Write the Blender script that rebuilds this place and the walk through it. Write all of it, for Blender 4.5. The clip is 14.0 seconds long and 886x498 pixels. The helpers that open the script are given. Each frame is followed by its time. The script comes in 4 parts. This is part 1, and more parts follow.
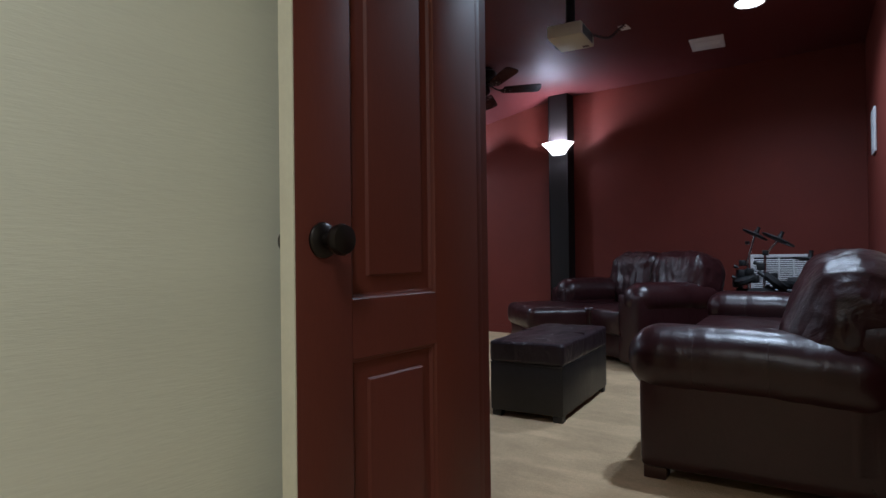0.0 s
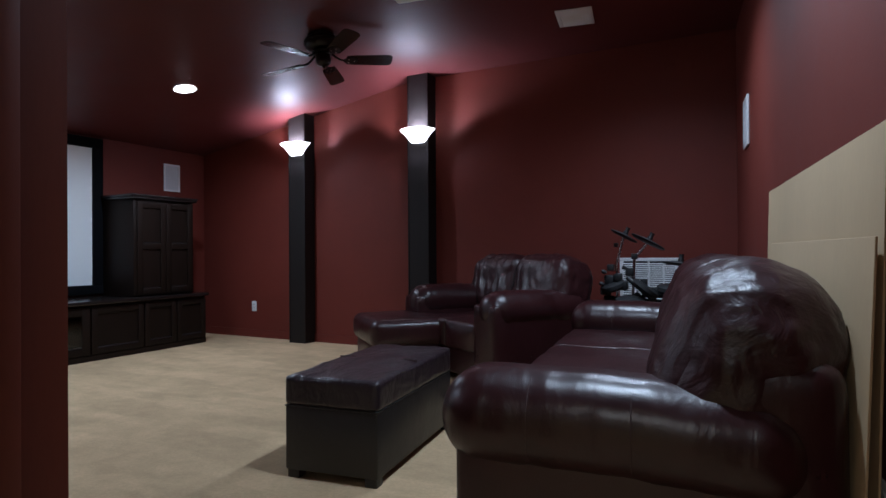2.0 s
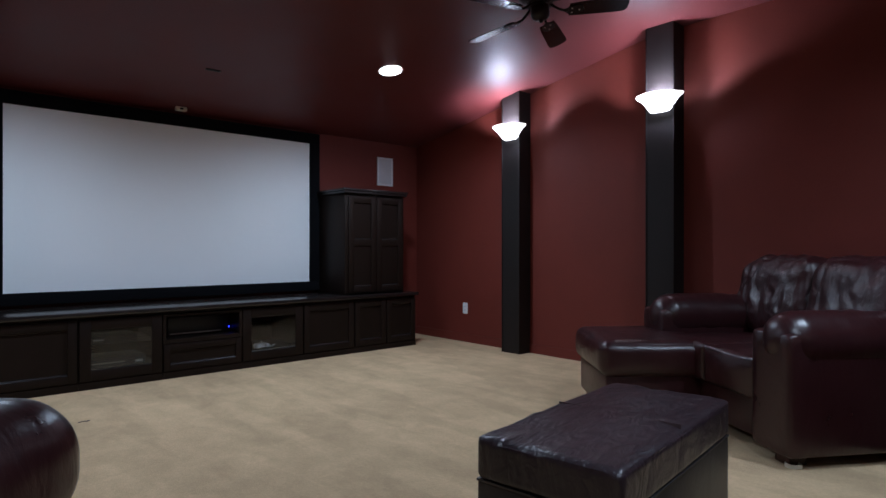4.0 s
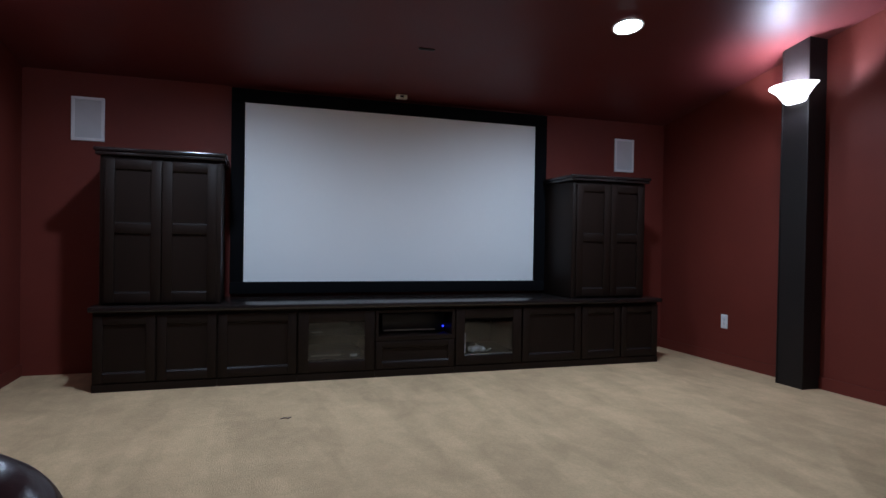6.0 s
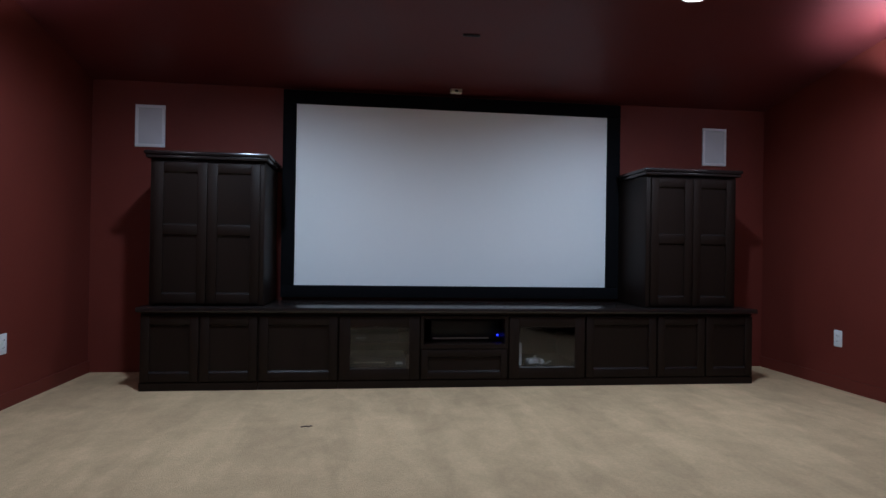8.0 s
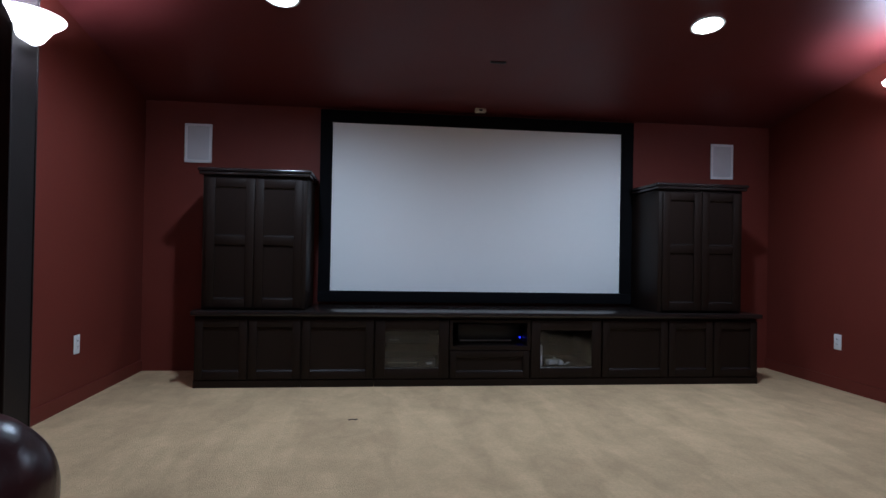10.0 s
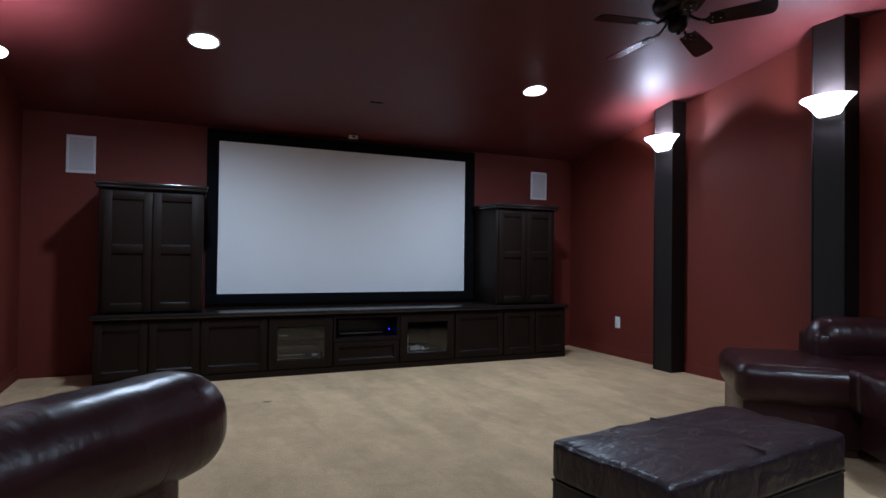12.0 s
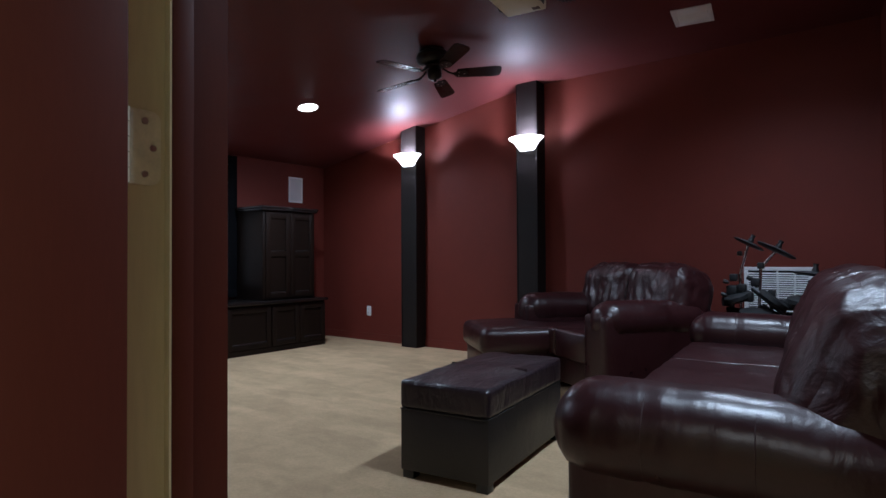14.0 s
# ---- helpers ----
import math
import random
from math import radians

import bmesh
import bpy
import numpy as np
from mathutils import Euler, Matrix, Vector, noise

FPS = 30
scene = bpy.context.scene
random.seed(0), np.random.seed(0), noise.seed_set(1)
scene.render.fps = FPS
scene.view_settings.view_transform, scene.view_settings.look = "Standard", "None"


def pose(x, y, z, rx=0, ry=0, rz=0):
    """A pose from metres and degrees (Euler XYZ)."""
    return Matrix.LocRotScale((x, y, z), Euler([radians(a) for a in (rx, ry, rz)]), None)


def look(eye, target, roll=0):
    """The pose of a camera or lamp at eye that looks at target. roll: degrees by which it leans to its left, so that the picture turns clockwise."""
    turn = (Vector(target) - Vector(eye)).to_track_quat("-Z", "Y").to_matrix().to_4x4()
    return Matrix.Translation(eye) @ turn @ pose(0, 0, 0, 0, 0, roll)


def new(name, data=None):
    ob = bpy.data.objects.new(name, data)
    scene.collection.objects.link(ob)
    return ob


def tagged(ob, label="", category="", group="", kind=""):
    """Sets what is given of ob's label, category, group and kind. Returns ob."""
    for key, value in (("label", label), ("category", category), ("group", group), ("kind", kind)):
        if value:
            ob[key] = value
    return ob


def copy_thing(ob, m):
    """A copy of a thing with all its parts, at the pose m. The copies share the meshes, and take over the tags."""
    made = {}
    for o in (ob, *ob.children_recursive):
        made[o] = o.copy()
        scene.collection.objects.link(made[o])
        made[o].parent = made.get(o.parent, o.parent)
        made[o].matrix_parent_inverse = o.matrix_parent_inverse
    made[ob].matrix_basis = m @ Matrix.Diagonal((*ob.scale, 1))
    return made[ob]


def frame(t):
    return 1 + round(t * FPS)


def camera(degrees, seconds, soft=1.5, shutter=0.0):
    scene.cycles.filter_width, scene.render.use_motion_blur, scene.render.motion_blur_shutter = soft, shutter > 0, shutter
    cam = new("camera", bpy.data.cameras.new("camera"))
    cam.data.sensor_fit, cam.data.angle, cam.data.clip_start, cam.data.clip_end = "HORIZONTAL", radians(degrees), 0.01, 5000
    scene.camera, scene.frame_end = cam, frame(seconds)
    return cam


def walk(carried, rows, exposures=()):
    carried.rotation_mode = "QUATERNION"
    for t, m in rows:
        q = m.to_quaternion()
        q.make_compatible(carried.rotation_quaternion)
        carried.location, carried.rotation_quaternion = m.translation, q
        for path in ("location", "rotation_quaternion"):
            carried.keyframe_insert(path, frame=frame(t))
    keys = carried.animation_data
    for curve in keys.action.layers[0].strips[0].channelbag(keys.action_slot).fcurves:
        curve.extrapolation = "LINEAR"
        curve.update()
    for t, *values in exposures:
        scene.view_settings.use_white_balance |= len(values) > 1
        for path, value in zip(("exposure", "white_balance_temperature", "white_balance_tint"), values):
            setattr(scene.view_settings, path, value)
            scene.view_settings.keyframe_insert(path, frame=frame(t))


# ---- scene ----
cam = camera(73.9, 14.0)
PATH = [
    (0, (0.258, 0.181, 0.937), (-0.963, 1.765, 0.954), -0.7),
    (0.2, (0.244, 0.258, 0.941), (-0.919, 1.885, 0.958), -0.6),
    (0.5, (0.198, 0.409, 0.953), (-0.882, 2.092, 0.965), -0.6),
    (1, (0.13, 0.66, 0.986), (-0.833, 2.413, 0.994), -0.5),
    (1.5, (0.127, 0.882, 0.982), (-0.774, 2.667, 0.993), -0.5),
    (2, (0.132, 1.131, 0.957), (-0.784, 2.910, 0.967), -0.4),
    (2.5, (-0.003, 1.321, 0.987), (-0.993, 3.059, 0.984), -0.5),
    (3, (-0.145, 1.478, 0.991), (-1.262, 3.137, 0.988), -0.4),
    (3.6, (-0.326, 1.689, 0.99), (-1.652, 3.186, 0.988), -0.3),
    (4.2, (-0.462, 1.933, 0.966), (-2.033, 3.171, 0.966), 0.2),
    (6.3, (-0.979, 2.47, 0.979), (-2.908, 2.998, 0.965), 0.8),
    (6.5, (-1.009, 2.554, 0.963), (-2.953, 3.023, 0.957), 0.7),
    (7, (-1.045, 2.688, 0.97), (-3.008, 3.07, 0.957), 0.8),
    (7.5, (-1.077, 2.804, 0.95), (-3.053, 3.116, 0.945), 0.8),
    (8, (-1.12, 2.854, 0.913), (-3.104, 3.105, 0.925), 0.9),
    (8.5, (-1.123, 2.866, 0.902), (-3.112, 3.069, 0.923), 1.0),
    (10.8, (-0.477, 2.446, 1.005), (-2.454, 2.751, 1.018), 1.1),
    (11, (-0.389, 2.393, 1.012), (-2.358, 2.745, 1.028), 1.0),
    (11.5, (-0.203, 2.238, 1.013), (-2.128, 2.78, 1.032), 0.9),
    (12, (-0.071, 1.972, 1.003), (-1.893, 2.796, 1.031), 0.7),
    (12.5, (0.018, 1.734, 0.993), (-1.677, 2.795, 1.023), 0.5),
    (13, (0.070, 1.518, 0.981), (-1.488, 2.771, 1.013), 0.25),
    (13.6, (0.131, 1.259, 0.978), (-1.244, 2.711, 1.009), -0.1),
    (14, (0.147, 1.083, 0.978), (-1.075, 2.666, 1.009), -0.3),
]
walk(cam, [(t, look(eye, target, roll)) for t, eye, target, roll in PATH], [(0, 0.08, 5800, 10), (4.2, 0.10, 5800, 10), (6.8, 0.08, 5800, 10), (8.6, 0.03, 5800, 10), (11, 0.10, 5800, 10), (14, 0.12, 5800, 10)])

# ---- world and exposure ----
world = bpy.data.worlds.new("world")
scene.world = world
world.use_nodes = True
world.node_tree.nodes["Background"].inputs[0].default_value = (0.02, 0.02, 0.025, 1)
world.node_tree.nodes["Background"].inputs[1].default_value = 0.05

COOL = (0.72, 0.855, 1.0)
DOWN_W, SCONCE_W, HALL_W = 102.0, 37.0, 14.8


# ---- plan ----
X_FRONT, Y_LEFT, Y_RIGHT = -5.70, 0.84, 6.145
Z_FRONT, Z_BACK, X_CREASE = 2.14, 2.645, -2.75
HALL_Z = 2.44


def back_x(y):
    return 0.075 + 0.1 * (Y_RIGHT - y)


def ceil_z(x):
    return Z_BACK if x > X_CREASE else Z_FRONT + (Z_BACK - Z_FRONT) * (x - X_FRONT) / (X_CREASE - X_FRONT)


def lamp(name, kind, m, energy, color, **more):
    data = bpy.data.lights.new(name, kind)
    data.energy, data.color = energy, color
    if kind == "SPOT":
        data.spot_size, data.spot_blend, data.shadow_soft_size = more["size"], more["blend"], 0.05
    elif kind == "POINT":
        data.shadow_soft_size = more["radius"]
    else:
        data.shape, data.size, data.spread = "DISK", more["width"], radians(138)
    ob = new(name, data)
    ob.matrix_world = m
    return ob


DOWNLIGHTS = [(-4.20, 2.11), (-4.20, 4.66), (-0.28, 2.98), (-0.52, 4.68)]
for dx, dy in DOWNLIGHTS:
    lamp("downlight_lamp", "SPOT", pose(dx, dy, ceil_z(dx) - 0.035), DOWN_W * (0.98 if dx < -2 else 1.03), COOL, size=radians(164 if dx < -2 else 150), blend=0.8 if dx < -2 else 1.0)
SCONCES = [(-4.105, 5.985, 0), (-2.620, 5.985, 0), (-3.825, 0.98, 180)]
for sx, sy, turn in SCONCES:
    lamp("sconce_lamp", "POINT", pose(sx, sy + (-0.085 if turn == 0 else 0.085), (2.055 if turn == 0 else 2.005)), SCONCE_W, (0.82, 0.83, 1.0), radius=0.03)
lamp("hall_lamp", "AREA", pose(0.20, -0.20, HALL_Z - 0.03), HALL_W, (0.97, 0.97, 0.93), width=0.30)


# ---- materials ----
def material(name, base, rough=0.5, metal=0.0, vary=0.15, scale=6.0, grain=120.0, bump=0.05, dist=0.002, stretch=(1, 1, 1), coat=0.0, spec=0.5, rough_vary=0.08, warp=0.0):
    """A surface with colour variation at two scales, uneven gloss and fine relief."""
    mat = bpy.data.materials.new(name)
    mat.use_nodes = True
    nt = mat.node_tree
    bsdf = nt.nodes["Principled BSDF"]
    link = nt.links.new

    def node(kind, **values):
        n = nt.nodes.new(kind)
        for key, value in values.items():
            n.inputs[key].default_value = value
        return n
    coord = node("ShaderNodeTexCoord")
    mapping = node("ShaderNodeMapping", Scale=stretch)
    link(coord.outputs["Object"], mapping.inputs["Vector"])
    broad = node("ShaderNodeTexNoise", Scale=scale, Detail=4.0, Roughness=0.6, Distortion=warp)
    fine = node("ShaderNodeTexNoise", Scale=grain, Detail=3.0, Roughness=0.6)
    link(mapping.outputs[0], broad.inputs["Vector"])
    link(mapping.outputs[0], fine.inputs["Vector"])
    ramp = node("ShaderNodeValToRGB")
    lo = [c * (1 - vary) for c in base]
    hi = [min(1, c * (1 + vary)) for c in base]
    ramp.color_ramp.elements[0].position, ramp.color_ramp.elements[1].position = 0.3, 0.7
    ramp.color_ramp.elements[0].color, ramp.color_ramp.elements[1].color = (*lo, 1), (*hi, 1)
    mix = nt.nodes.new("ShaderNodeMath")
    mix.operation = "MULTIPLY_ADD"
    mix.inputs[1].default_value = 0.35
    scaled = nt.nodes.new("ShaderNodeMath")
    scaled.operation = "MULTIPLY"
    scaled.inputs[1].default_value = 0.65
    link(fine.outputs[0], mix.inputs[0])
    link(broad.outputs[0], scaled.inputs[0])
    link(scaled.outputs[0], mix.inputs[2])
    link(mix.outputs[0], ramp.inputs[0])
    link(ramp.outputs[0], bsdf.inputs["Base Color"])
    gloss = nt.nodes.new("ShaderNodeMapRange")
    gloss.inputs[3].default_value, gloss.inputs[4].default_value = max(0.02, rough - rough_vary), min(1, rough + rough_vary)
    link(broad.outputs[0], gloss.inputs[0])
    link(gloss.outputs[0], bsdf.inputs["Roughness"])
    bsdf.inputs["Metallic"].default_value = metal
    bsdf.inputs["Specular IOR Level"].default_value = spec
    bsdf.inputs["Coat Weight"].default_value = coat
    if bump:
        b = nt.nodes.new("ShaderNodeBump")
        b.inputs["Strength"].default_value, b.inputs["Distance"].default_value = bump, dist
        link(fine.outputs[0], b.inputs["Height"])
        link(b.outputs[0], bsdf.inputs["Normal"])
    return mat


def glow(name, color, strength):
    mat = bpy.data.materials.new(name)
    mat.use_nodes = True
    bsdf = mat.node_tree.nodes["Principled BSDF"]
    bsdf.inputs["Base Color"].default_value = (0.8, 0.8, 0.8, 1)
    bsdf.inputs["Emission Color"].default_value, bsdf.inputs["Emission Strength"].default_value = (*color, 1), strength
    return mat


def leather_material(name, base, rough, folds_depth=0.25, pull=(10, 10, 10)):
    """Aged leather: fine pebble grain, soft creases, colour worn unevenly."""
    mat = material(name, base, rough, vary=0.25, scale=5, grain=260, bump=0.0, rough_vary=0.10)
    nt = mat.node_tree
    bsdf, link = nt.nodes["Principled BSDF"], nt.links.new
    coord = nt.nodes.new("ShaderNodeTexCoord")
    pebble = nt.nodes.new("ShaderNodeTexVoronoi")
    pebble.inputs["Scale"].default_value = 330
    crease = nt.nodes.new("ShaderNodeTexNoise")
    crease.inputs["Scale"].default_value, crease.inputs["Detail"].default_value, crease.inputs["Distortion"].default_value = 14, 4, 0.6
    link(coord.outputs["Object"], pebble.inputs["Vector"])
    link(coord.outputs["Object"], crease.inputs["Vector"])
    b1, b2 = nt.nodes.new("ShaderNodeBump"), nt.nodes.new("ShaderNodeBump")
    b1.inputs["Strength"].default_value, b1.inputs["Distance"].default_value = folds_depth, 0.016
    b2.inputs["Strength"].default_value, b2.inputs["Distance"].default_value = 0.10, 0.0015
    # long soft pull lines that run with the stretch of the hide
    squeeze = nt.nodes.new("ShaderNodeMapping")
    squeeze.inputs["Scale"].default_value = pull
    link(coord.outputs["Object"], squeeze.inputs["Vector"])
    lines = nt.nodes.new("ShaderNodeTexNoise")
    lines.inputs["Scale"].default_value, lines.inputs["Detail"].default_value, lines.inputs["Distortion"].default_value = 1.0, 5, 0.9
    link(squeeze.outputs[0], lines.inputs["Vector"])
    total = nt.nodes.new("ShaderNodeMath")
    total.operation = "MULTIPLY_ADD"
    total.inputs[1].default_value = 2.2
    link(lines.outputs[0], total.inputs[0])
    link(crease.outputs[0], total.inputs[2])
    link(total.outputs[0], b1.inputs["Height"])
    link(pebble.outputs[0], b2.inputs["Height"])
    link(b1.outputs[0], b2.inputs["Normal"])
    link(b2.outputs[0], bsdf.inputs["Normal"])
    return mat


WALL = material("red_wall_paint", (0.148, 0.0285, 0.0195), 0.60, spec=0.24, vary=0.10, scale=3, grain=90, bump=0.12, dist=0.002)
CEIL = material("red_ceiling_paint", (0.106, 0.0195, 0.0185), 0.51, spec=0.42, vary=0.10, scale=3, grain=70, bump=0.15, dist=0.002)
CARPET = material("beige_carpet", (0.575, 0.405, 0.235), 0.95, vary=0.12, scale=4.5, warp=0.6, grain=150, bump=1.0, dist=0.006, spec=0.1)


def nap_strokes(mat, amount, turn, size, sharp, warp):
    """Marks in the pile, which lie lighter or darker: strokes of the vacuum cleaner, footprints, tufts."""
    nt = mat.node_tree
    bsdf, link = nt.nodes["Principled BSDF"], nt.links.new
    below = bsdf.inputs["Base Color"].links[0].from_socket
    coord = nt.nodes.new("ShaderNodeTexCoord")
    turned = nt.nodes.new("ShaderNodeMapping")
    turned.inputs["Rotation"].default_value, turned.inputs["Scale"].default_value = (0, 0, radians(turn)), (*size, 1)
    link(coord.outputs["Object"], turned.inputs["Vector"])
    stroke = nt.nodes.new("ShaderNodeTexNoise")
    stroke.inputs["Scale"].default_value, stroke.inputs["Detail"].default_value, stroke.inputs["Distortion"].default_value = 1.0, 3.0, warp
    link(turned.outputs[0], stroke.inputs["Vector"])
    edge = nt.nodes.new("ShaderNodeMapRange")
    for k, value in ((1, 0.5 - sharp), (2, 0.5 + sharp), (3, 1 - amount), (4, 1 + amount)):
        edge.inputs[k].default_value = value
    link(stroke.outputs[0], edge.inputs[0])
    tint = nt.nodes.new("ShaderNodeVectorMath")
    tint.operation = "SCALE"
    link(below, tint.inputs[0])
    link(edge.outputs[0], tint.inputs["Scale"])
    link(tint.outputs[0], bsdf.inputs["Base Color"])


nap_strokes(CARPET, 0.045, 14, (0.9, 3.6), 0.035, 0.3)
nap_strokes(CARPET, 0.040, -22, (0.8, 3.0), 0.030, 0.3)
nap_strokes(CARPET, 0.045, 40, (6.5, 8.5), 0.14, 0.8)
nap_strokes(CARPET, 0.055, 0, (60, 60), 0.20, 0.0)
HALLWALL = material("beige_wall_covering", (0.60, 0.59, 0.475), 0.75, vary=0.05, scale=5, grain=220, bump=0.22, dist=0.002, stretch=(1, 0.12, 1))
DOORRED = material("red_door_paint", (0.112, 0.0265, 0.0175), 0.50, spec=0.3, vary=0.12, scale=4, grain=160, bump=0.06, dist=0.001, stretch=(1, 1, 0.15))
CREAM = material("cream_paint", (0.66, 0.62, 0.48), 0.45, vary=0.08, scale=6, grain=100, bump=0.05)
RAWJAMB = material("bare_jamb_wood", (0.72, 0.64, 0.42), 0.55, vary=0.12, scale=5, grain=90, bump=0.08, stretch=(1, 1, 0.1))
ESPRESSO = material("espresso_wood", (0.0125, 0.0068, 0.0047), 0.48, spec=0.16, vary=0.25, scale=4, grain=120, bump=0.06, stretch=(1, 1, 0.12))
ESPRESSO_H = material("espresso_wood_top", (0.015, 0.011, 0.010), 0.22, vary=0.25, scale=4, grain=120, bump=0.06, stretch=(1, 0.12, 1))
COLUMN = material("dark_column_paint", (0.0145, 0.0108, 0.010), 0.55, spec=0.25, vary=0.15, scale=5, grain=160, bump=0.15)
VELVET = material("black_velvet", (0.004, 0.004, 0.005), 0.95, vary=0.2, grain=400, bump=0.1, spec=0.1)
SCREEN = material("matte_white_screen", (0.82, 0.82, 0.825), 0.9, vary=0.012, scale=2, grain=600, bump=0.03, spec=0.1)
LEATHER = leather_material("oxblood_leather", (0.029, 0.0078, 0.0086), 0.31, 0.10, (7, 17, 7))
LEATHER_FOLDED = leather_material("oxblood_leather_creased", (0.029, 0.0078, 0.0086), 0.35, 0.30, (14, 10, 9))
LEATHER_DARK = leather_material("dark_plum_leather", (0.021, 0.0125, 0.0155), 0.36, 0.30, (22, 8, 10))
BENCHBODY = leather_material("espresso_faux_leather", (0.014, 0.011, 0.010), 0.46, 0.08)
SEAM = material("worn_stitching", (0.055, 0.030, 0.030), 0.6)
FOOT = material("dark_foot_wood", (0.05, 0.018, 0.012), 0.4)
WHITE = material("white_plastic", (0.78, 0.78, 0.79), 0.4, vary=0.03, bump=0.0)
GRILLE = material("white_perforated_metal", (0.60, 0.60, 0.62), 0.5, vary=0.05, grain=900, bump=0.5)
SLOT = material("dark_slot", (0.01, 0.01, 0.01), 0.8, bump=0.0)
BRONZE = material("oil_rubbed_bronze", (0.018, 0.013, 0.011), 0.33, metal=0.6, vary=0.2, bump=0.03)
HINGE = material("dull_painted_hinge_metal", (0.78, 0.73, 0.56), 0.38, metal=0.0, vary=0.12, scale=30, bump=0.05)
STEEL = material("brushed_nickel", (0.55, 0.53, 0.48), 0.32, metal=1.0, vary=0.1, bump=0.03)
CHROME = material("chrome_tube", (0.75, 0.75, 0.76), 0.12, metal=1.0, vary=0.03, bump=0.0)
BLACK = material("black_plastic", (0.012, 0.012, 0.013), 0.42, vary=0.2, grain=300, bump=0.05)
RUBBER = material("black_rubber", (0.016, 0.016, 0.017), 0.65, vary=0.2, grain=300, bump=0.08)
FANWOOD = material("dark_fan_blade", (0.020, 0.012, 0.010), 0.24, vary=0.2, stretch=(0.2, 1, 1), bump=0.05)
CARDBOARD = material("cardboard", (0.415, 0.295, 0.168), 0.8, vary=0.07, scale=3, grain=120, bump=0.12, stretch=(1, 1, 0.2))
PROJ = material("off_white_casing", (0.62, 0.58, 0.46), 0.45, vary=0.05, bump=0.02)
BULB = glow("lamp_lens", (0.93, 0.97, 1.0), 25.0)
BOWL = glow("frosted_glass_bowl", (0.97, 0.95, 1.0), 5.0)
LED = glow("blue_led", (0.02, 0.03, 1.0), 3.0)

GLASS = bpy.data.materials.new("cabinet_glass")
GLASS.use_nodes = True
_g = GLASS.node_tree.nodes["Principled BSDF"]
_g.inputs["Base Color"].default_value = (0.46, 0.47, 0.48, 1)
_g.inputs["Roughness"].default_value, _g.inputs["Transmission Weight"].default_value = 0.04, 1.0


# ---- builders ----
def box(bm, x0, x1, y0, y1, z0, z1, bevel=0.0, segments=2):
    made = bmesh.ops.create_cube(bm, size=1.0)["verts"]
    for v in made:
        v.co = Vector((x0 + (v.co.x + 0.5) * (x1 - x0), y0 + (v.co.y + 0.5) * (y1 - y0), z0 + (v.co.z + 0.5) * (z1 - z0)))
    if bevel:
        edges = list({e for v in made for e in v.link_edges})
        bmesh.ops.bevel(bm, geom=edges, offset=bevel, segments=segments, affect="EDGES", profile=0.5)
    return made


def boxes(*specs, bevel=0.0):
    bm = bmesh.new()
    for s in specs:
        box(bm, *s, bevel=bevel)
    return bm


def prism(bm, outline, axis, a, b):
    """A prism: a 2D outline pushed from a to b along an axis."""
    def at(p, q, d):
        return {"x": (d, p, q), "y": (p, d, q), "z": (p, q, d)}[axis]
    lo = [bm.verts.new(at(p, q, a)) for p, q in outline]
    hi = [bm.verts.new(at(p, q, b)) for p, q in outline]
    n = len(outline)
    bm.faces.new(lo)
    bm.faces.new(list(reversed(hi)))
    for i in range(n):
        bm.faces.new((lo[i], hi[i], hi[(i + 1) % n], lo[(i + 1) % n]))
    bmesh.ops.recalc_face_normals(bm, faces=bm.faces[:])
    return bm


def lathe(bm, profile, steps=32, arc=2 * math.pi, start=0.0, m=None):
    """A profile of (radius, z) turned about z."""
    whole = abs(arc - 2 * math.pi) < 1e-6
    count = steps if whole else steps + 1
    rings = []
    for r, z in profile:
        ring = []
        for i in range(count):
            a = start + arc * i / steps
            ring.append(bm.verts.new((r * math.cos(a), r * math.sin(a), z)))
        rings.append(ring)
    for lo, hi in zip(rings, rings[1:]):
        for i in range(steps):
            j = (i + 1) % count
            try:
                bm.faces.new((lo[i], lo[j], hi[j], hi[i]))
            except ValueError:
                pass
    if m is not None:
        bmesh.ops.transform(bm, matrix=m, verts=[v for ring in rings for v in ring])
    bmesh.ops.recalc_face_normals(bm, faces=bm.faces[:])
    return bm


def rod(bm, p, q, r, steps=10):
    p, q = Vector(p), Vector(q)
    made = bmesh.ops.create_cone(bm, cap_ends=True, segments=steps, radius1=r, radius2=r, depth=(q - p).length)["verts"]
    turn = (q - p).to_track_quat("Z", "Y").to_matrix().to_4x4()
    bmesh.ops.transform(bm, matrix=Matrix.Translation((p + q) / 2) @ turn, verts=made)
    return bm


